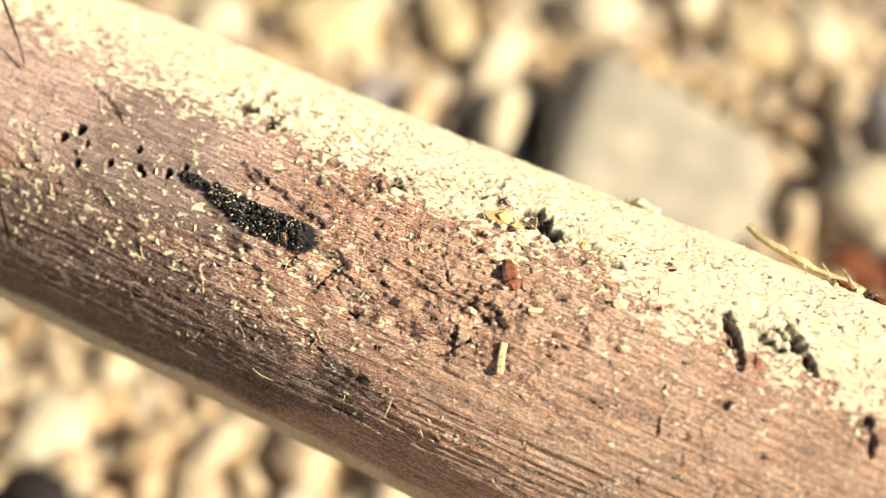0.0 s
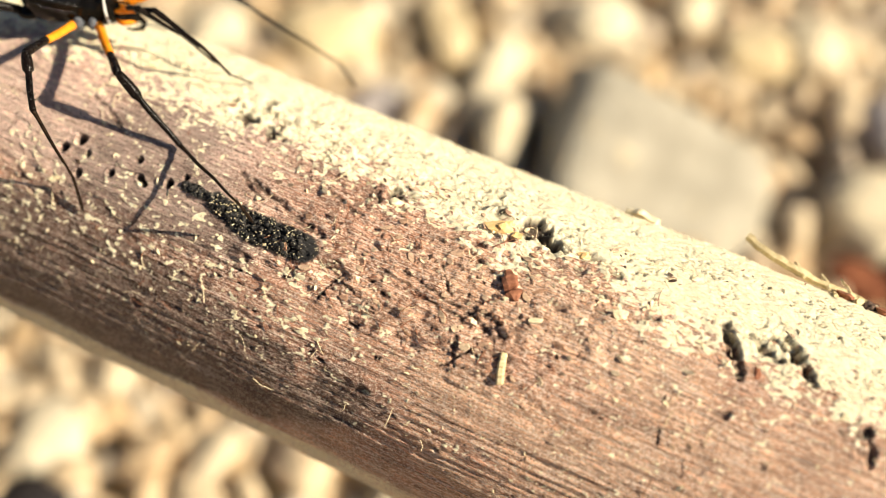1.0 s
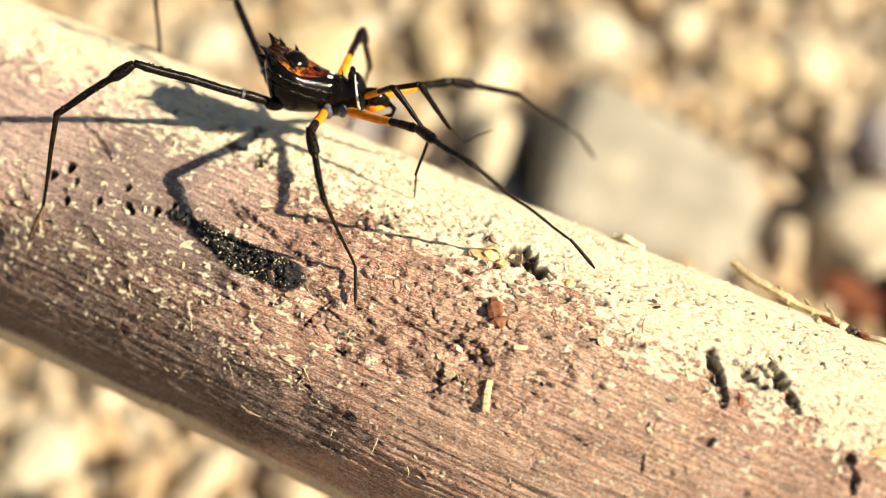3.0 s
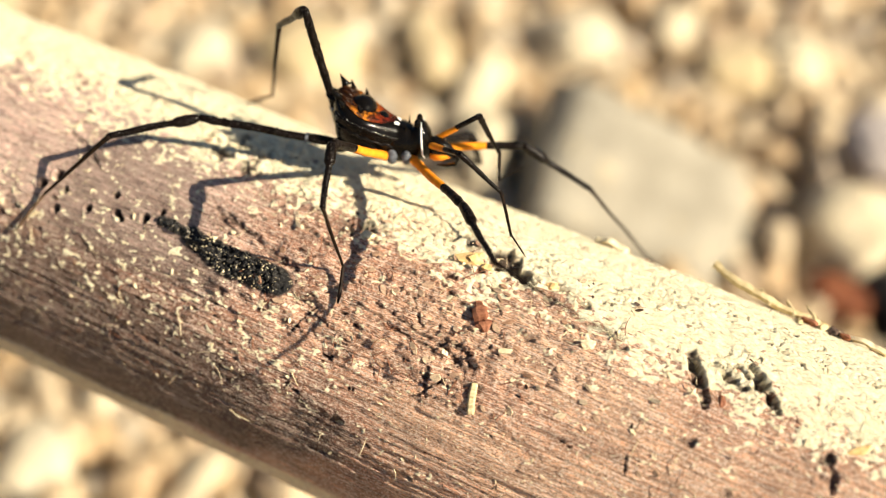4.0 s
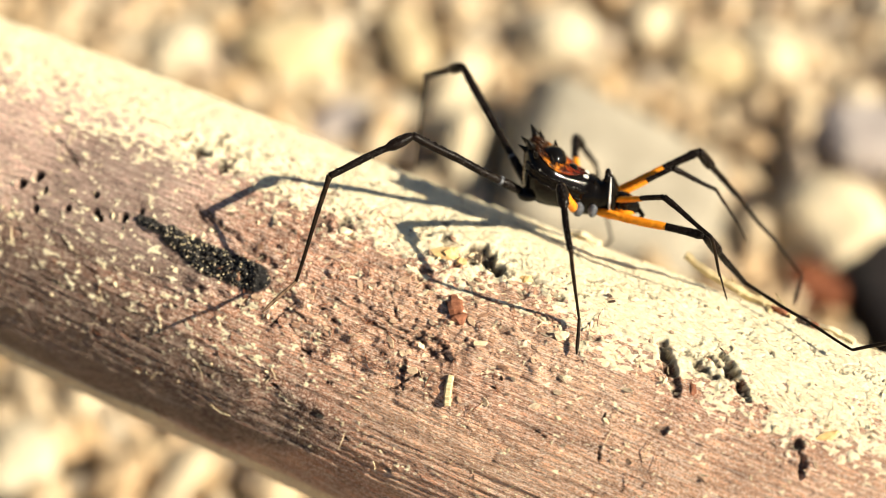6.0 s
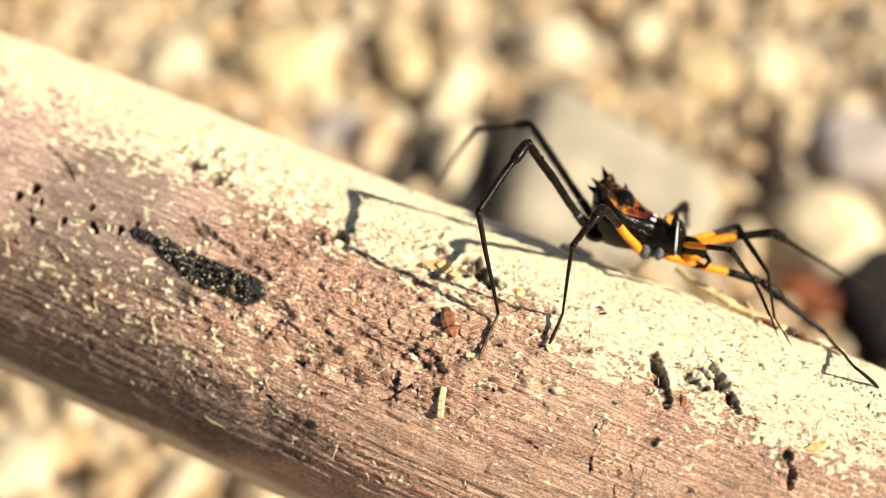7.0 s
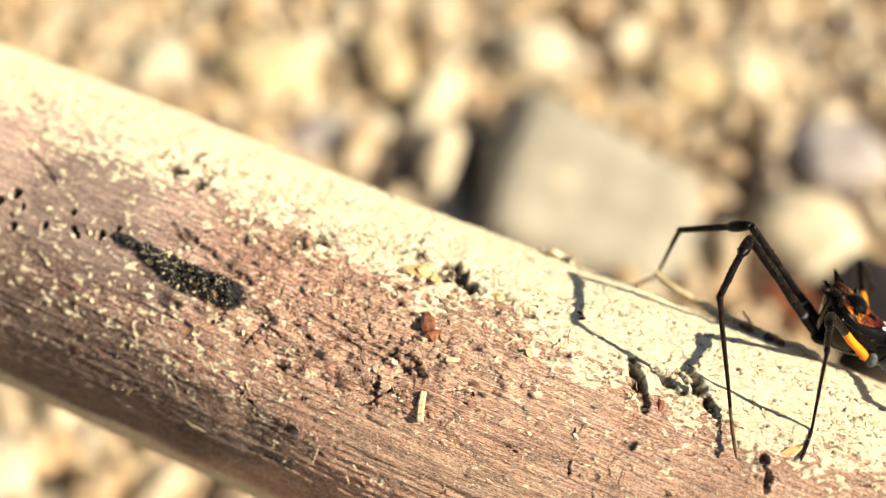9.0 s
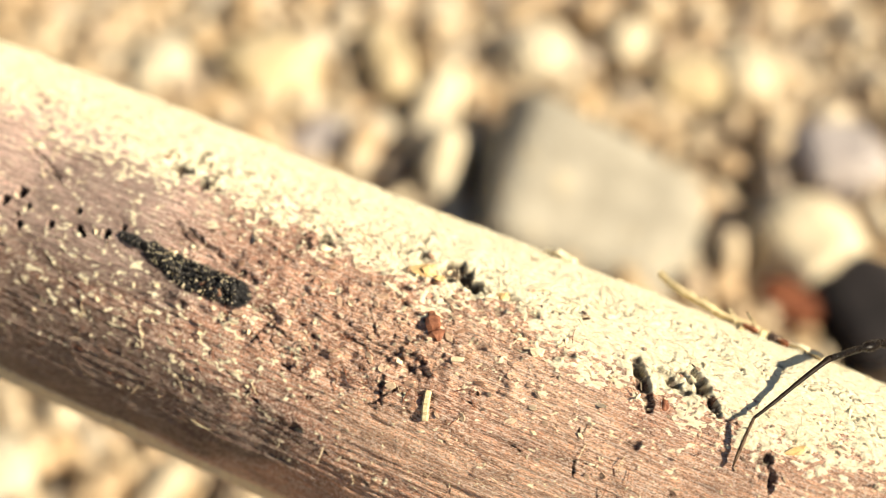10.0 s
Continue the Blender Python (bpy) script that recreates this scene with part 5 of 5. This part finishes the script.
MID_LEFT_ELBOW = [(0.0, 1.4, 15.2, 3.5), (0.5, 1.3, 15.4, 3.2), (1.0, 0.7, 16.8, 0.9), (1.5, 0.7, 16.9, 1.2), (2.0, 1.0, 17.4, 0.0), (2.5, 5.4, 14.1, -2.8), (2.7, 3.0, 15.6, -1.5), (3.8, 10.4, 13.6, -9.8), (4.0, 9.4, 14.3, -9.2), (4.5, 6.5, 14.6, -8.7), (5.0, 4.4, 14.9, -9.2), (5.5, 0.5, 15.3, -9.8), (5.7, 2.2, 16.4, -9.2), (6.2, 2.6, 16.5, -0.9), (6.8, 6.6, 16.6, -6.5), (7.0, 4.4, 17.6, -5.8), (7.5, 4.0, 14.5, -5.7), (8.0, 2.5, 15.5, -2.5), (8.5, 7.4, 14.6, -8.0), (9.0, 2.3, 16.2, -2.0), (9.5, 0.6, 11.5, -1.5), (10.0, -1.9, 3.5, 1.8)]
MID_LEFT_ANKLE = [(0.0, 3.8, 15.8, -5.6), (0.5, 3.5, 15.9, -6.0), (1.0, 2.5, 18.1, -8.2), (1.5, 2.0, 18.3, -8.0), (2.0, 1.6, 19.4, -9.2), (2.5, 1.3, 17.9, -10.4), (2.7, 1.8, 17.9, -10.6), (3.8, 1.3, 14.9, -7.7), (4.0, 0.2, 15.0, -7.3), (4.5, -2.7, 16.4, -9.1), (5.0, 2.1, 16.7, -18.2), (5.5, 8.3, 12.3, -14.2), (5.7, 8.3, 12.8, -15.5), (6.2, 3.4, 13.2, -9.7), (6.8, -0.8, 13.3, -11.4), (7.0, -1.5, 13.6, -12.0), (7.5, 0.7, 12.0, -14.2), (8.0, 1.5, 12.0, -11.2), (8.5, -0.2, 13.4, -13.4), (9.0, 0.9, 11.5, -10.1), (9.5, 0.6, 6.4, -9.4), (10.0, -1.3, 0.0, -7.0)]
MID_LEFT_TOE = [(0.0, 3.2, 15.0, -9.3), (0.5, 2.8, 14.9, -9.7), (1.0, 1.5, 16.9, -11.8), (1.5, 0.7, 17.2, -11.5), (2.0, 0.1, 18.4, -12.6), (2.5, -0.1, 18.3, -13.9), (2.7, 0.5, 14.3, -11.1), (3.8, 0.7, 15.1, -11.5), (4.0, 0.1, 15.1, -11.1), (4.5, -0.3, 13.9, -10.7), (5.0, 2.8, 14.3, -15.2), (5.5, 4.7, 13.3, -15.3), (5.7, 4.6, 13.8, -16.0), (6.2, 2.7, 12.3, -13.4), (6.8, 1.8, 11.2, -13.2), (7.0, 1.5, 12.2, -14.0), (7.5, 4.1, 11.9, -15.9), (8.0, 2.4, 10.8, -14.8), (8.5, 2.2, 10.6, -14.4), (9.0, 1.3, 9.9, -13.5), (9.5, 0.8, 6.2, -13.3), (10.0, -1.1, -0.8, -10.8)]
# front left: joints in millimetres in the space of the insect
FRONT_LEFT_KNEE = [(0.0, 10.2, 10.5, 2.7), (0.5, 11.3, 9.7, 2.6), (1.0, 14.8, 1.3, 3.5), (1.5, 14.7, 2.3, 3.5), (2.0, 14.1, 1.5, 4.8), (2.5, 13.5, 7.5, 1.8), (2.7, 14.3, 7.0, -0.5), (3.8, 14.9, 5.6, -2.7), (4.0, 15.3, 4.5, -1.9), (4.5, 15.0, 5.1, 0.5), (5.0, 14.1, 5.6, 2.9), (5.5, 15.1, 5.2, -1.3), (5.7, 15.2, -1.8, 1.1), (6.2, 11.8, 7.8, 4.7), (6.8, 15.3, -0.1, 1.6), (7.0, 14.9, 5.4, 0.4), (7.5, 11.4, 9.3, 3.0), (8.0, 11.4, 9.4, 2.9), (8.5, 11.7, 9.1, 3.1), (9.0, 11.3, 7.9, 5.1), (9.5, 11.1, 8.9, 4.3), (10.0, 11.6, 8.5, 4.0)]
FRONT_LEFT_ELBOW = [(0.0, 16.0, 17.6, 6.2), (0.5, 16.9, 17.6, 4.5), (1.0, 18.1, 7.7, -3.2), (1.5, 21.9, 7.7, -0.7), (2.0, 21.6, 6.8, 1.2), (2.5, 21.2, 13.3, -0.2), (2.7, 21.4, 12.8, -3.8), (3.8, 23.2, 7.8, -7.5), (4.0, 22.8, 7.0, -7.9), (4.5, 22.4, 7.9, -5.3), (5.0, 22.6, 10.2, 1.4), (5.5, 23.8, 7.3, -5.3), (5.7, 19.6, 5.0, -4.5), (6.2, 18.6, 11.8, -1.2), (6.8, 21.3, 5.8, -3.5), (7.0, 18.4, 13.1, -4.6), (7.5, 19.1, 10.2, -3.1), (8.0, 18.8, 10.6, -3.5), (8.5, 19.0, 9.9, -3.4), (9.0, 17.6, 6.7, -2.4), (9.5, 16.7, 2.9, -1.0), (10.0, 15.1, 0.1, 0.4)]
FRONT_LEFT_ANKLE = [(0.0, 19.0, 15.0, -7.5), (0.5, 22.1, 15.0, -8.6), (1.0, 28.6, 10.2, -12.4), (1.5, 24.2, 14.2, -13.1), (2.0, 23.0, 13.3, -11.4), (2.5, 32.2, 20.5, -5.6), (2.7, 29.1, 20.6, -12.9), (3.8, 31.2, 14.9, -16.9), (4.0, 30.2, 11.9, -19.0), (4.5, 27.3, 10.5, -18.4), (5.0, 34.3, 17.1, -3.0), (5.5, 35.2, 11.9, -12.5), (5.7, 25.4, 14.1, -13.7), (6.2, 29.2, 10.8, -10.7), (6.8, 30.7, 13.1, -11.3), (7.0, 29.8, 18.2, -11.4), (7.5, 29.9, 7.1, -11.9), (8.0, 29.7, 12.1, -12.5), (8.5, 29.9, 12.8, -12.1), (9.0, 28.0, 10.1, -11.5), (9.5, 27.2, 7.0, -9.8), (10.0, 25.8, 2.3, -8.7)]
FRONT_LEFT_TOE = [(0.0, 18.2, 13.1, -10.9), (0.5, 20.7, 12.7, -11.6), (1.0, 31.1, 7.3, -13.8), (1.5, 24.9, 10.9, -15.4), (2.0, 23.3, 10.1, -13.8), (2.5, 31.6, 18.7, -9.2), (2.7, 31.9, 21.0, -15.8), (3.8, 28.9, 12.5, -19.2), (4.0, 32.7, 8.8, -19.8), (4.5, 29.5, 7.1, -18.0), (5.0, 33.9, 16.6, -6.9), (5.5, 37.1, 8.8, -14.0), (5.7, 26.3, 10.2, -14.7), (6.2, 27.7, 8.5, -13.6), (6.8, 29.3, 10.7, -14.3), (7.0, 28.8, 15.4, -14.2), (7.5, 27.7, 3.8, -12.8), (8.0, 27.9, 9.3, -14.8), (8.5, 28.9, 9.6, -14.4), (9.0, 27.3, 6.5, -13.3), (9.5, 25.8, 3.6, -11.5), (10.0, 25.1, -1.4, -10.0)]
# antenna right: joints in millimetres in the space of the insect
ANTENNA_RIGHT_KNEE = [(0.0, 11.3, -3.9, -0.5), (0.5, 10.7, -3.5, 2.7), (1.0, 11.1, -3.4, 2.0), (1.5, 10.2, -4.5, 2.3), (2.0, 11.4, -3.4, 1.1), (2.5, 10.4, -4.0, 2.6), (2.7, 9.3, -4.7, 3.2), (3.8, 9.4, -5.9, 0.6), (4.0, 9.6, -5.5, 1.4), (4.5, 9.0, -5.1, 3.0), (5.0, 9.5, -4.4, 3.3), (5.5, 10.3, -5.0, 1.0), (5.7, 9.8, -4.9, 2.3), (6.2, 11.0, -3.2, 2.4), (6.8, 12.1, -0.3, 1.1), (7.0, 10.8, -4.2, 1.7), (7.5, 9.3, -3.9, 4.1), (8.0, 8.3, -5.3, 3.3), (8.5, 10.6, -3.3, 3.1), (9.0, 10.8, -3.4, 2.6), (9.5, 11.7, -1.8, 1.9), (10.0, 11.8, -2.0, 1.6)]
ANTENNA_RIGHT_ELBOW = [(0.0, 16.5, -7.4, -0.8), (0.5, 12.2, -8.7, -0.5), (1.0, 16.4, -5.5, -0.7), (1.5, 13.9, -9.0, -0.1), (2.0, 16.4, -7.2, -0.1), (2.5, 13.6, -7.4, -1.7), (2.7, 12.7, -5.7, -2.1), (3.8, 13.9, -5.7, -3.8), (4.0, 13.9, -4.5, -3.1), (4.5, 13.1, -4.6, -1.8), (5.0, 11.5, -9.7, 0.5), (5.5, 14.7, -4.0, -3.4), (5.7, 14.4, -8.4, -0.2), (6.2, 16.3, -5.6, 0.0), (6.8, 15.6, -5.5, 1.4), (7.0, 13.4, -0.5, -2.7), (7.5, 12.1, -8.1, 0.3), (8.0, 12.7, -2.3, -0.1), (8.5, 15.5, -7.0, 1.6), (9.0, 15.5, -7.6, 1.9), (9.5, 17.4, -3.9, -0.0), (10.0, 17.4, -4.2, -0.1)]
ANTENNA_RIGHT_ANKLE = [(0.0, 19.1, -10.6, -3.9), (0.5, 10.2, -7.5, -5.1), (1.0, 19.1, -4.5, -5.0), (1.5, 13.1, -6.5, -4.6), (2.0, 17.9, -5.1, -4.6), (2.5, 12.5, -6.6, -6.7), (2.7, 10.3, -4.2, -6.5), (3.8, 16.4, -9.0, -6.9), (4.0, 15.6, -8.3, -6.2), (4.5, 12.2, -8.7, -4.9), (5.0, 8.8, -8.2, -3.7), (5.5, 16.8, -7.9, -6.1), (5.7, 14.7, -7.3, -5.2), (6.2, 18.9, -5.3, -4.4), (6.8, 19.3, -7.1, -1.8), (7.0, 16.0, -4.4, -4.9), (7.5, 12.2, -4.7, -3.6), (8.0, 15.9, -4.2, -3.7), (8.5, 18.4, -8.3, -2.5), (9.0, 17.7, -9.7, -2.3), (9.5, 20.3, -4.2, -4.3), (10.0, 20.5, -5.5, -4.1)]
ANTENNA_RIGHT_TOE = [(0.0, 20.4, -12.8, -6.2), (0.5, 13.5, -6.6, -5.6), (1.0, 21.1, -2.8, -7.2), (1.5, 12.5, -5.0, -7.6), (2.0, 18.1, -3.8, -7.8), (2.5, 12.6, -5.4, -9.9), (2.7, 9.5, -3.6, -9.7), (3.8, 18.2, -8.3, -9.7), (4.0, 17.1, -7.4, -9.1), (4.5, 12.6, -7.2, -8.0), (5.0, 7.7, -8.6, -6.9), (5.5, 19.3, -7.2, -8.4), (5.7, 16.5, -6.9, -8.1), (6.2, 20.2, -4.8, -7.6), (6.8, 21.9, -5.5, -3.5), (7.0, 17.2, -3.1, -7.8), (7.5, 12.6, -2.5, -6.2), (8.0, 18.1, -5.0, -6.2), (8.5, 19.9, -7.6, -5.5), (9.0, 20.9, -9.4, -3.5), (9.5, 23.1, -3.0, -5.8), (10.0, 22.9, -5.1, -6.5)]
# antenna left: joints in millimetres in the space of the insect
ANTENNA_LEFT_KNEE = [(0.0, 11.1, 0.2, 3.4), (0.5, 12.2, -0.4, -0.7), (1.0, 9.6, -4.0, 2.4), (1.5, 11.9, 0.2, 1.9), (2.0, 11.2, 4.0, -1.3), (2.5, 11.4, 3.8, -0.5), (2.7, 11.8, -1.7, 0.9), (3.8, 11.3, -0.9, 2.8), (4.0, 11.0, -0.5, 3.5), (4.5, 10.5, 4.3, 2.1), (5.0, 11.5, -0.8, 2.5), (5.5, 9.4, -1.4, 4.8), (5.7, 10.3, 4.6, 1.9), (6.2, 11.0, -0.1, 3.6), (6.8, 11.7, -0.9, 2.1), (7.0, 10.9, 4.4, 0.8), (7.5, 11.2, 2.6, 2.6), (8.0, 11.2, 2.7, 2.5), (8.5, 11.3, 1.9, 2.8), (9.0, 11.4, 1.8, 2.7), (9.5, 11.4, 1.5, 2.8), (10.0, 11.4, 1.2, 3.0)]
ANTENNA_LEFT_ELBOW = [(0.0, 16.3, 3.4, 1.7), (0.5, 18.4, -0.4, -1.6), (1.0, 12.9, -1.2, -2.2), (1.5, 16.7, 0.6, -2.3), (2.0, 15.0, 4.2, -6.3), (2.5, 16.5, 4.7, -4.1), (2.7, 15.2, -0.8, -4.3), (3.8, 13.8, 1.3, -2.6), (4.0, 12.9, 2.3, -1.9), (4.5, 15.4, 6.7, -1.0), (5.0, 15.0, 0.7, -2.6), (5.5, 12.0, 0.9, -0.4), (5.7, 15.6, 6.5, -1.0), (6.2, 16.1, 2.7, 1.2), (6.8, 14.9, 2.0, -2.5), (7.0, 15.0, 0.8, -2.5), (7.5, 16.4, 5.0, -0.1), (8.0, 16.4, 5.1, -0.2), (8.5, 16.5, 4.2, -0.0), (9.0, 16.4, 4.1, -0.5), (9.5, 16.6, 3.9, 0.1), (10.0, 16.6, 3.5, 0.4)]
ANTENNA_LEFT_ANKLE = [(0.0, 19.1, 5.8, -1.9), (0.5, 22.5, -2.9, -3.5), (1.0, 17.2, -3.4, -4.2), (1.5, 19.1, 1.8, -6.7), (2.0, 17.8, 4.2, -10.7), (2.5, 19.9, 4.7, -8.0), (2.7, 15.6, 2.7, -8.1), (3.8, 18.0, 4.3, -2.8), (4.0, 12.6, 4.7, -6.5), (4.5, 19.3, 5.6, -4.2), (5.0, 15.7, 3.1, -7.1), (5.5, 10.8, 3.1, -5.0), (5.7, 19.0, 6.0, -4.8), (6.2, 19.0, 4.4, -2.7), (6.8, 16.4, 4.3, -6.9), (7.0, 16.5, -2.6, -6.1), (7.5, 19.5, 5.9, -4.2), (8.0, 19.3, 6.1, -4.3), (8.5, 19.5, 5.1, -4.1), (9.0, 19.1, 5.0, -4.8), (9.5, 19.5, 4.8, -4.1), (10.0, 19.6, 4.3, -3.7)]
ANTENNA_LEFT_TOE = [(0.0, 20.4, 6.8, -4.9), (0.5, 23.2, -1.1, -6.4), (1.0, 18.2, -1.6, -6.9), (1.5, 20.1, 3.2, -9.6), (2.0, 19.2, 5.7, -13.5), (2.5, 22.1, 6.1, -10.2), (2.7, 18.8, 3.6, -7.5), (3.8, 19.9, 6.6, -4.6), (4.0, 15.6, 5.7, -5.0), (4.5, 21.9, 6.8, -6.1), (5.0, 18.2, 5.3, -6.2), (5.5, 9.7, 5.0, -7.6), (5.7, 20.7, 8.3, -6.8), (6.2, 20.3, 5.0, -5.8), (6.8, 19.8, 4.8, -6.5), (7.0, 18.7, -4.5, -7.9), (7.5, 20.8, 5.7, -7.3), (8.0, 20.7, 6.4, -7.5), (8.5, 20.9, 5.3, -7.3), (9.0, 20.4, 5.2, -7.9), (9.5, 21.4, 5.2, -7.0), (10.0, 21.3, 4.8, -6.7)]

LEG_TABLE = {
    "hind_right": ((-4.3, -1.5, -0.3), HIND_RIGHT_KNEE, HIND_RIGHT_ELBOW, HIND_RIGHT_ANKLE, HIND_RIGHT_TOE, (14.83, 9.47, 11.63, 5.29)),
    "mid_right": ((1.4, -1.4, -1.6), MID_RIGHT_KNEE, MID_RIGHT_ELBOW, MID_RIGHT_ANKLE, MID_RIGHT_TOE, (11.55, 7.00, 9.45, 3.85)),
    "front_right": ((3.8, -1.2, -1.6), FRONT_RIGHT_KNEE, FRONT_RIGHT_ELBOW, FRONT_RIGHT_ANKLE, FRONT_RIGHT_TOE, (12.00, 9.85, 14.22, 4.03)),
    "hind_left": ((-4.3, 1.5, -0.3), HIND_LEFT_KNEE, HIND_LEFT_ELBOW, HIND_LEFT_ANKLE, HIND_LEFT_TOE, (14.83, 9.47, 11.63, 5.29)),
    "mid_left": ((1.4, 1.4, -1.6), MID_LEFT_KNEE, MID_LEFT_ELBOW, MID_LEFT_ANKLE, MID_LEFT_TOE, (11.55, 7.00, 9.45, 3.85)),
    "front_left": ((3.8, 1.2, -1.4), FRONT_LEFT_KNEE, FRONT_LEFT_ELBOW, FRONT_LEFT_ANKLE, FRONT_LEFT_TOE, (12.00, 9.85, 14.22, 4.03)),
    "antenna_right": ((5.7, -0.5, -0.3), ANTENNA_RIGHT_KNEE, ANTENNA_RIGHT_ELBOW, ANTENNA_RIGHT_ANKLE, ANTENNA_RIGHT_TOE, (6.57, 6.31, 5.17, 3.44)),
    "antenna_left": ((5.7, 0.5, -0.3), ANTENNA_LEFT_KNEE, ANTENNA_LEFT_ELBOW, ANTENNA_LEFT_ANKLE, ANTENNA_LEFT_TOE, (6.57, 6.31, 5.17, 3.44)),
}


def limb_tube(length, profile, knobs, seed, n=30):
    """A limb along +x with a profile of (share of length, radius) and small knobs."""
    rng = random.Random(seed)
    xs = [length * k / n for k in range(n + 1)]
    rs = [float(np.interp(k / n, [p for p, _ in profile], [r for _, r in profile])) * (1 + 0.06 * rng.uniform(-1, 1)) for k in range(n + 1)]
    bm = tube([(x, 0.04 * math.sin(x * 0.9), 0.03 * math.cos(x * 0.7)) for x in xs], rs, 10)
    for _ in range(knobs):
        x = rng.uniform(0.05, 0.95) * length
        r = float(np.interp(x / length, [p for p, _ in profile], [q for _, q in profile]))
        a = rng.uniform(0, 6.3)
        blob(bm, x, r * math.cos(a), r * math.sin(a), 0.11, 0.08, 0.08, 6)
    return bm


def limb(bug, key, lengths):
    """The four keyed pieces of a leg or feeler."""
    la, lb, lc, ld = lengths
    if "antenna" in key:
        a = part("antenna_base", limb_tube(la * 0.55, [(0, 0.26), (0.2, 0.34), (1, 0.30)], 0, 1), M_ORANGE, bug, "orange feeler base with a black end")
        end = part("antenna_base_end", limb_tube(la * 0.45, [(0, 0.30), (0.8, 0.30), (1, 0.32)], 0, 1), M_LEG, a, "black end of the feeler base")
        end.location = (la * 0.55 / 1000 - 0.0001, 0, 0)
        b = part("antenna_middle", limb_tube(lb, [(0, 0.34), (0.12, 0.36), (0.3, 0.30), (0.9, 0.22), (1, 0.25)], 0, 2), M_LEG, bug)
        c = part("antenna_shaft", limb_tube(lc, [(0, 0.19), (1, 0.14)], 0, 3), M_THIN, bug)
        d = part("antenna_tip", limb_tube(ld, [(0, 0.10), (0.8, 0.09), (1, 0.03)], 0, 4), M_THIN, bug)
        return a, b, c, d
    if "hind" in key:
        a = part("femur", limb_tube(la, [(0, 0.46), (0.14, 0.54), (0.2, 0.50), (0.24, 0.43), (0.6, 0.47), (0.95, 0.45), (1, 0.38)], 46, 5), M_LEG, bug, "black knobbly thigh")
        ring = part("joint_ring", limb_tube(0.3, [(0, 0.55), (0.5, 0.59), (1, 0.55)], 0, 6, 6), M_GREY, a, "thin grey ring")
        ring.location = (0.0030, 0, 0)
        b = part("shank", limb_tube(lb, [(0, 0.40), (0.05, 0.54), (0.16, 0.64), (0.26, 0.60), (0.30, 0.37), (0.7, 0.38), (1, 0.35)], 20, 7), M_LEG, bug, "black leg piece with a swollen knee")
        c = part("shin", limb_tube(lc, [(0, 0.36), (0.06, 0.29), (0.5, 0.23), (1, 0.17)], 0, 8), M_THIN, bug, "thin dark shin")
    else:
        f = 0.62 if "mid" in key else 0.66
        a = part("femur", limb_tube(la * f, [(0, 0.40), (0.1, 0.50), (0.9, 0.45), (1, 0.42)], 0, 9), M_ORANGE, bug, "bright orange thigh with a black end")
        end = part("femur_end", limb_tube(la * (1 - f), [(0, 0.42), (0.5, 0.44), (0.9, 0.50), (1, 0.40)], 6, 10), M_LEG, a, "black end of the thigh")
        end.location = (la * f / 1000 - 0.0001, 0, 0)
        b = part("shank", limb_tube(lb, [(0, 0.40), (0.06, 0.50), (0.2, 0.60), (0.3, 0.56), (0.36, 0.34), (0.7, 0.34), (1, 0.32)], 12, 11), M_LEG, bug, "black leg piece with a swollen knee")
        c = part("shin", limb_tube(lc, [(0, 0.29), (0.06, 0.22), (0.5, 0.18), (1, 0.13)], 0, 12), M_THIN, bug, "thin dark shin")
    d = part("tarsus", limb_tube(ld, [(0, 0.16), (0.4, 0.19), (0.8, 0.19), (1, 0.08)], 0, 13), M_TARSUS if "hind" in key else M_THIN, bug, "slender brown foot")
    return a, b, c, d


BUG = insect()
PIECES = {key: limb(BUG, key, v[5]) for key, v in LEG_TABLE.items()}


def glide(table, t):
    """Smooth value of a table of (time, x, y, z) at t, with no overshoot."""
    ts = np.array([r[0] for r in table])
    ps = np.array([r[1:] for r in table])
    i = int(np.clip(np.searchsorted(ts, t, "right") - 1, 0, len(ts) - 2))
    slope = np.diff(ps, axis=0) / np.diff(ts)[:, None]

    def tangent(k):
        if k == 0 or k == len(ts) - 1:
            return slope[min(k, len(slope) - 1)]
        a, b = slope[k - 1], slope[k]
        return np.where(a * b > 0, 2 * a * b / np.where(np.abs(a + b) < 1e-9, 1, a + b), 0)

    h = ts[i + 1] - ts[i]
    u = (t - ts[i]) / h
    return (2 * u ** 3 - 3 * u ** 2 + 1) * ps[i] + (u ** 3 - 2 * u ** 2 + u) * h * tangent(i) + (3 * u ** 2 - 2 * u ** 3) * ps[i + 1] + (u ** 3 - u ** 2) * h * tangent(i + 1)


def motions():
    walk(BUG, [(t, pose(x, y, z, rx, ry, rz)) for t, x, y, z, rx, ry, rz in BODY])
    for key, (hip, knee, elbow, ankle, toe, lengths) in LEG_TABLE.items():
        rows = [[], [], [], []]
        way = [None] * 4
        turn = [None] * 4
        for k in range(101):
            t = k / 10
            p = Vector(hip)
            for j, table in enumerate((knee, elbow, ankle, toe)):
                start = Vector(glide(ankle, t)) if j == 3 else p
                d = (Vector(glide(table, t)) - start).normalized()
                if way[j] is None:
                    turn[j] = Vector((1, 0, 0)).rotation_difference(d)
                else:
                    turn[j] = way[j].rotation_difference(d) @ turn[j]
                way[j] = d
                rows[j].append((t, Matrix.LocRotScale(p / 1000, turn[j], None)))
                p = p + d * lengths[j]
        for ob, r in zip(PIECES[key], rows):
            walk(ob, r)


motions()
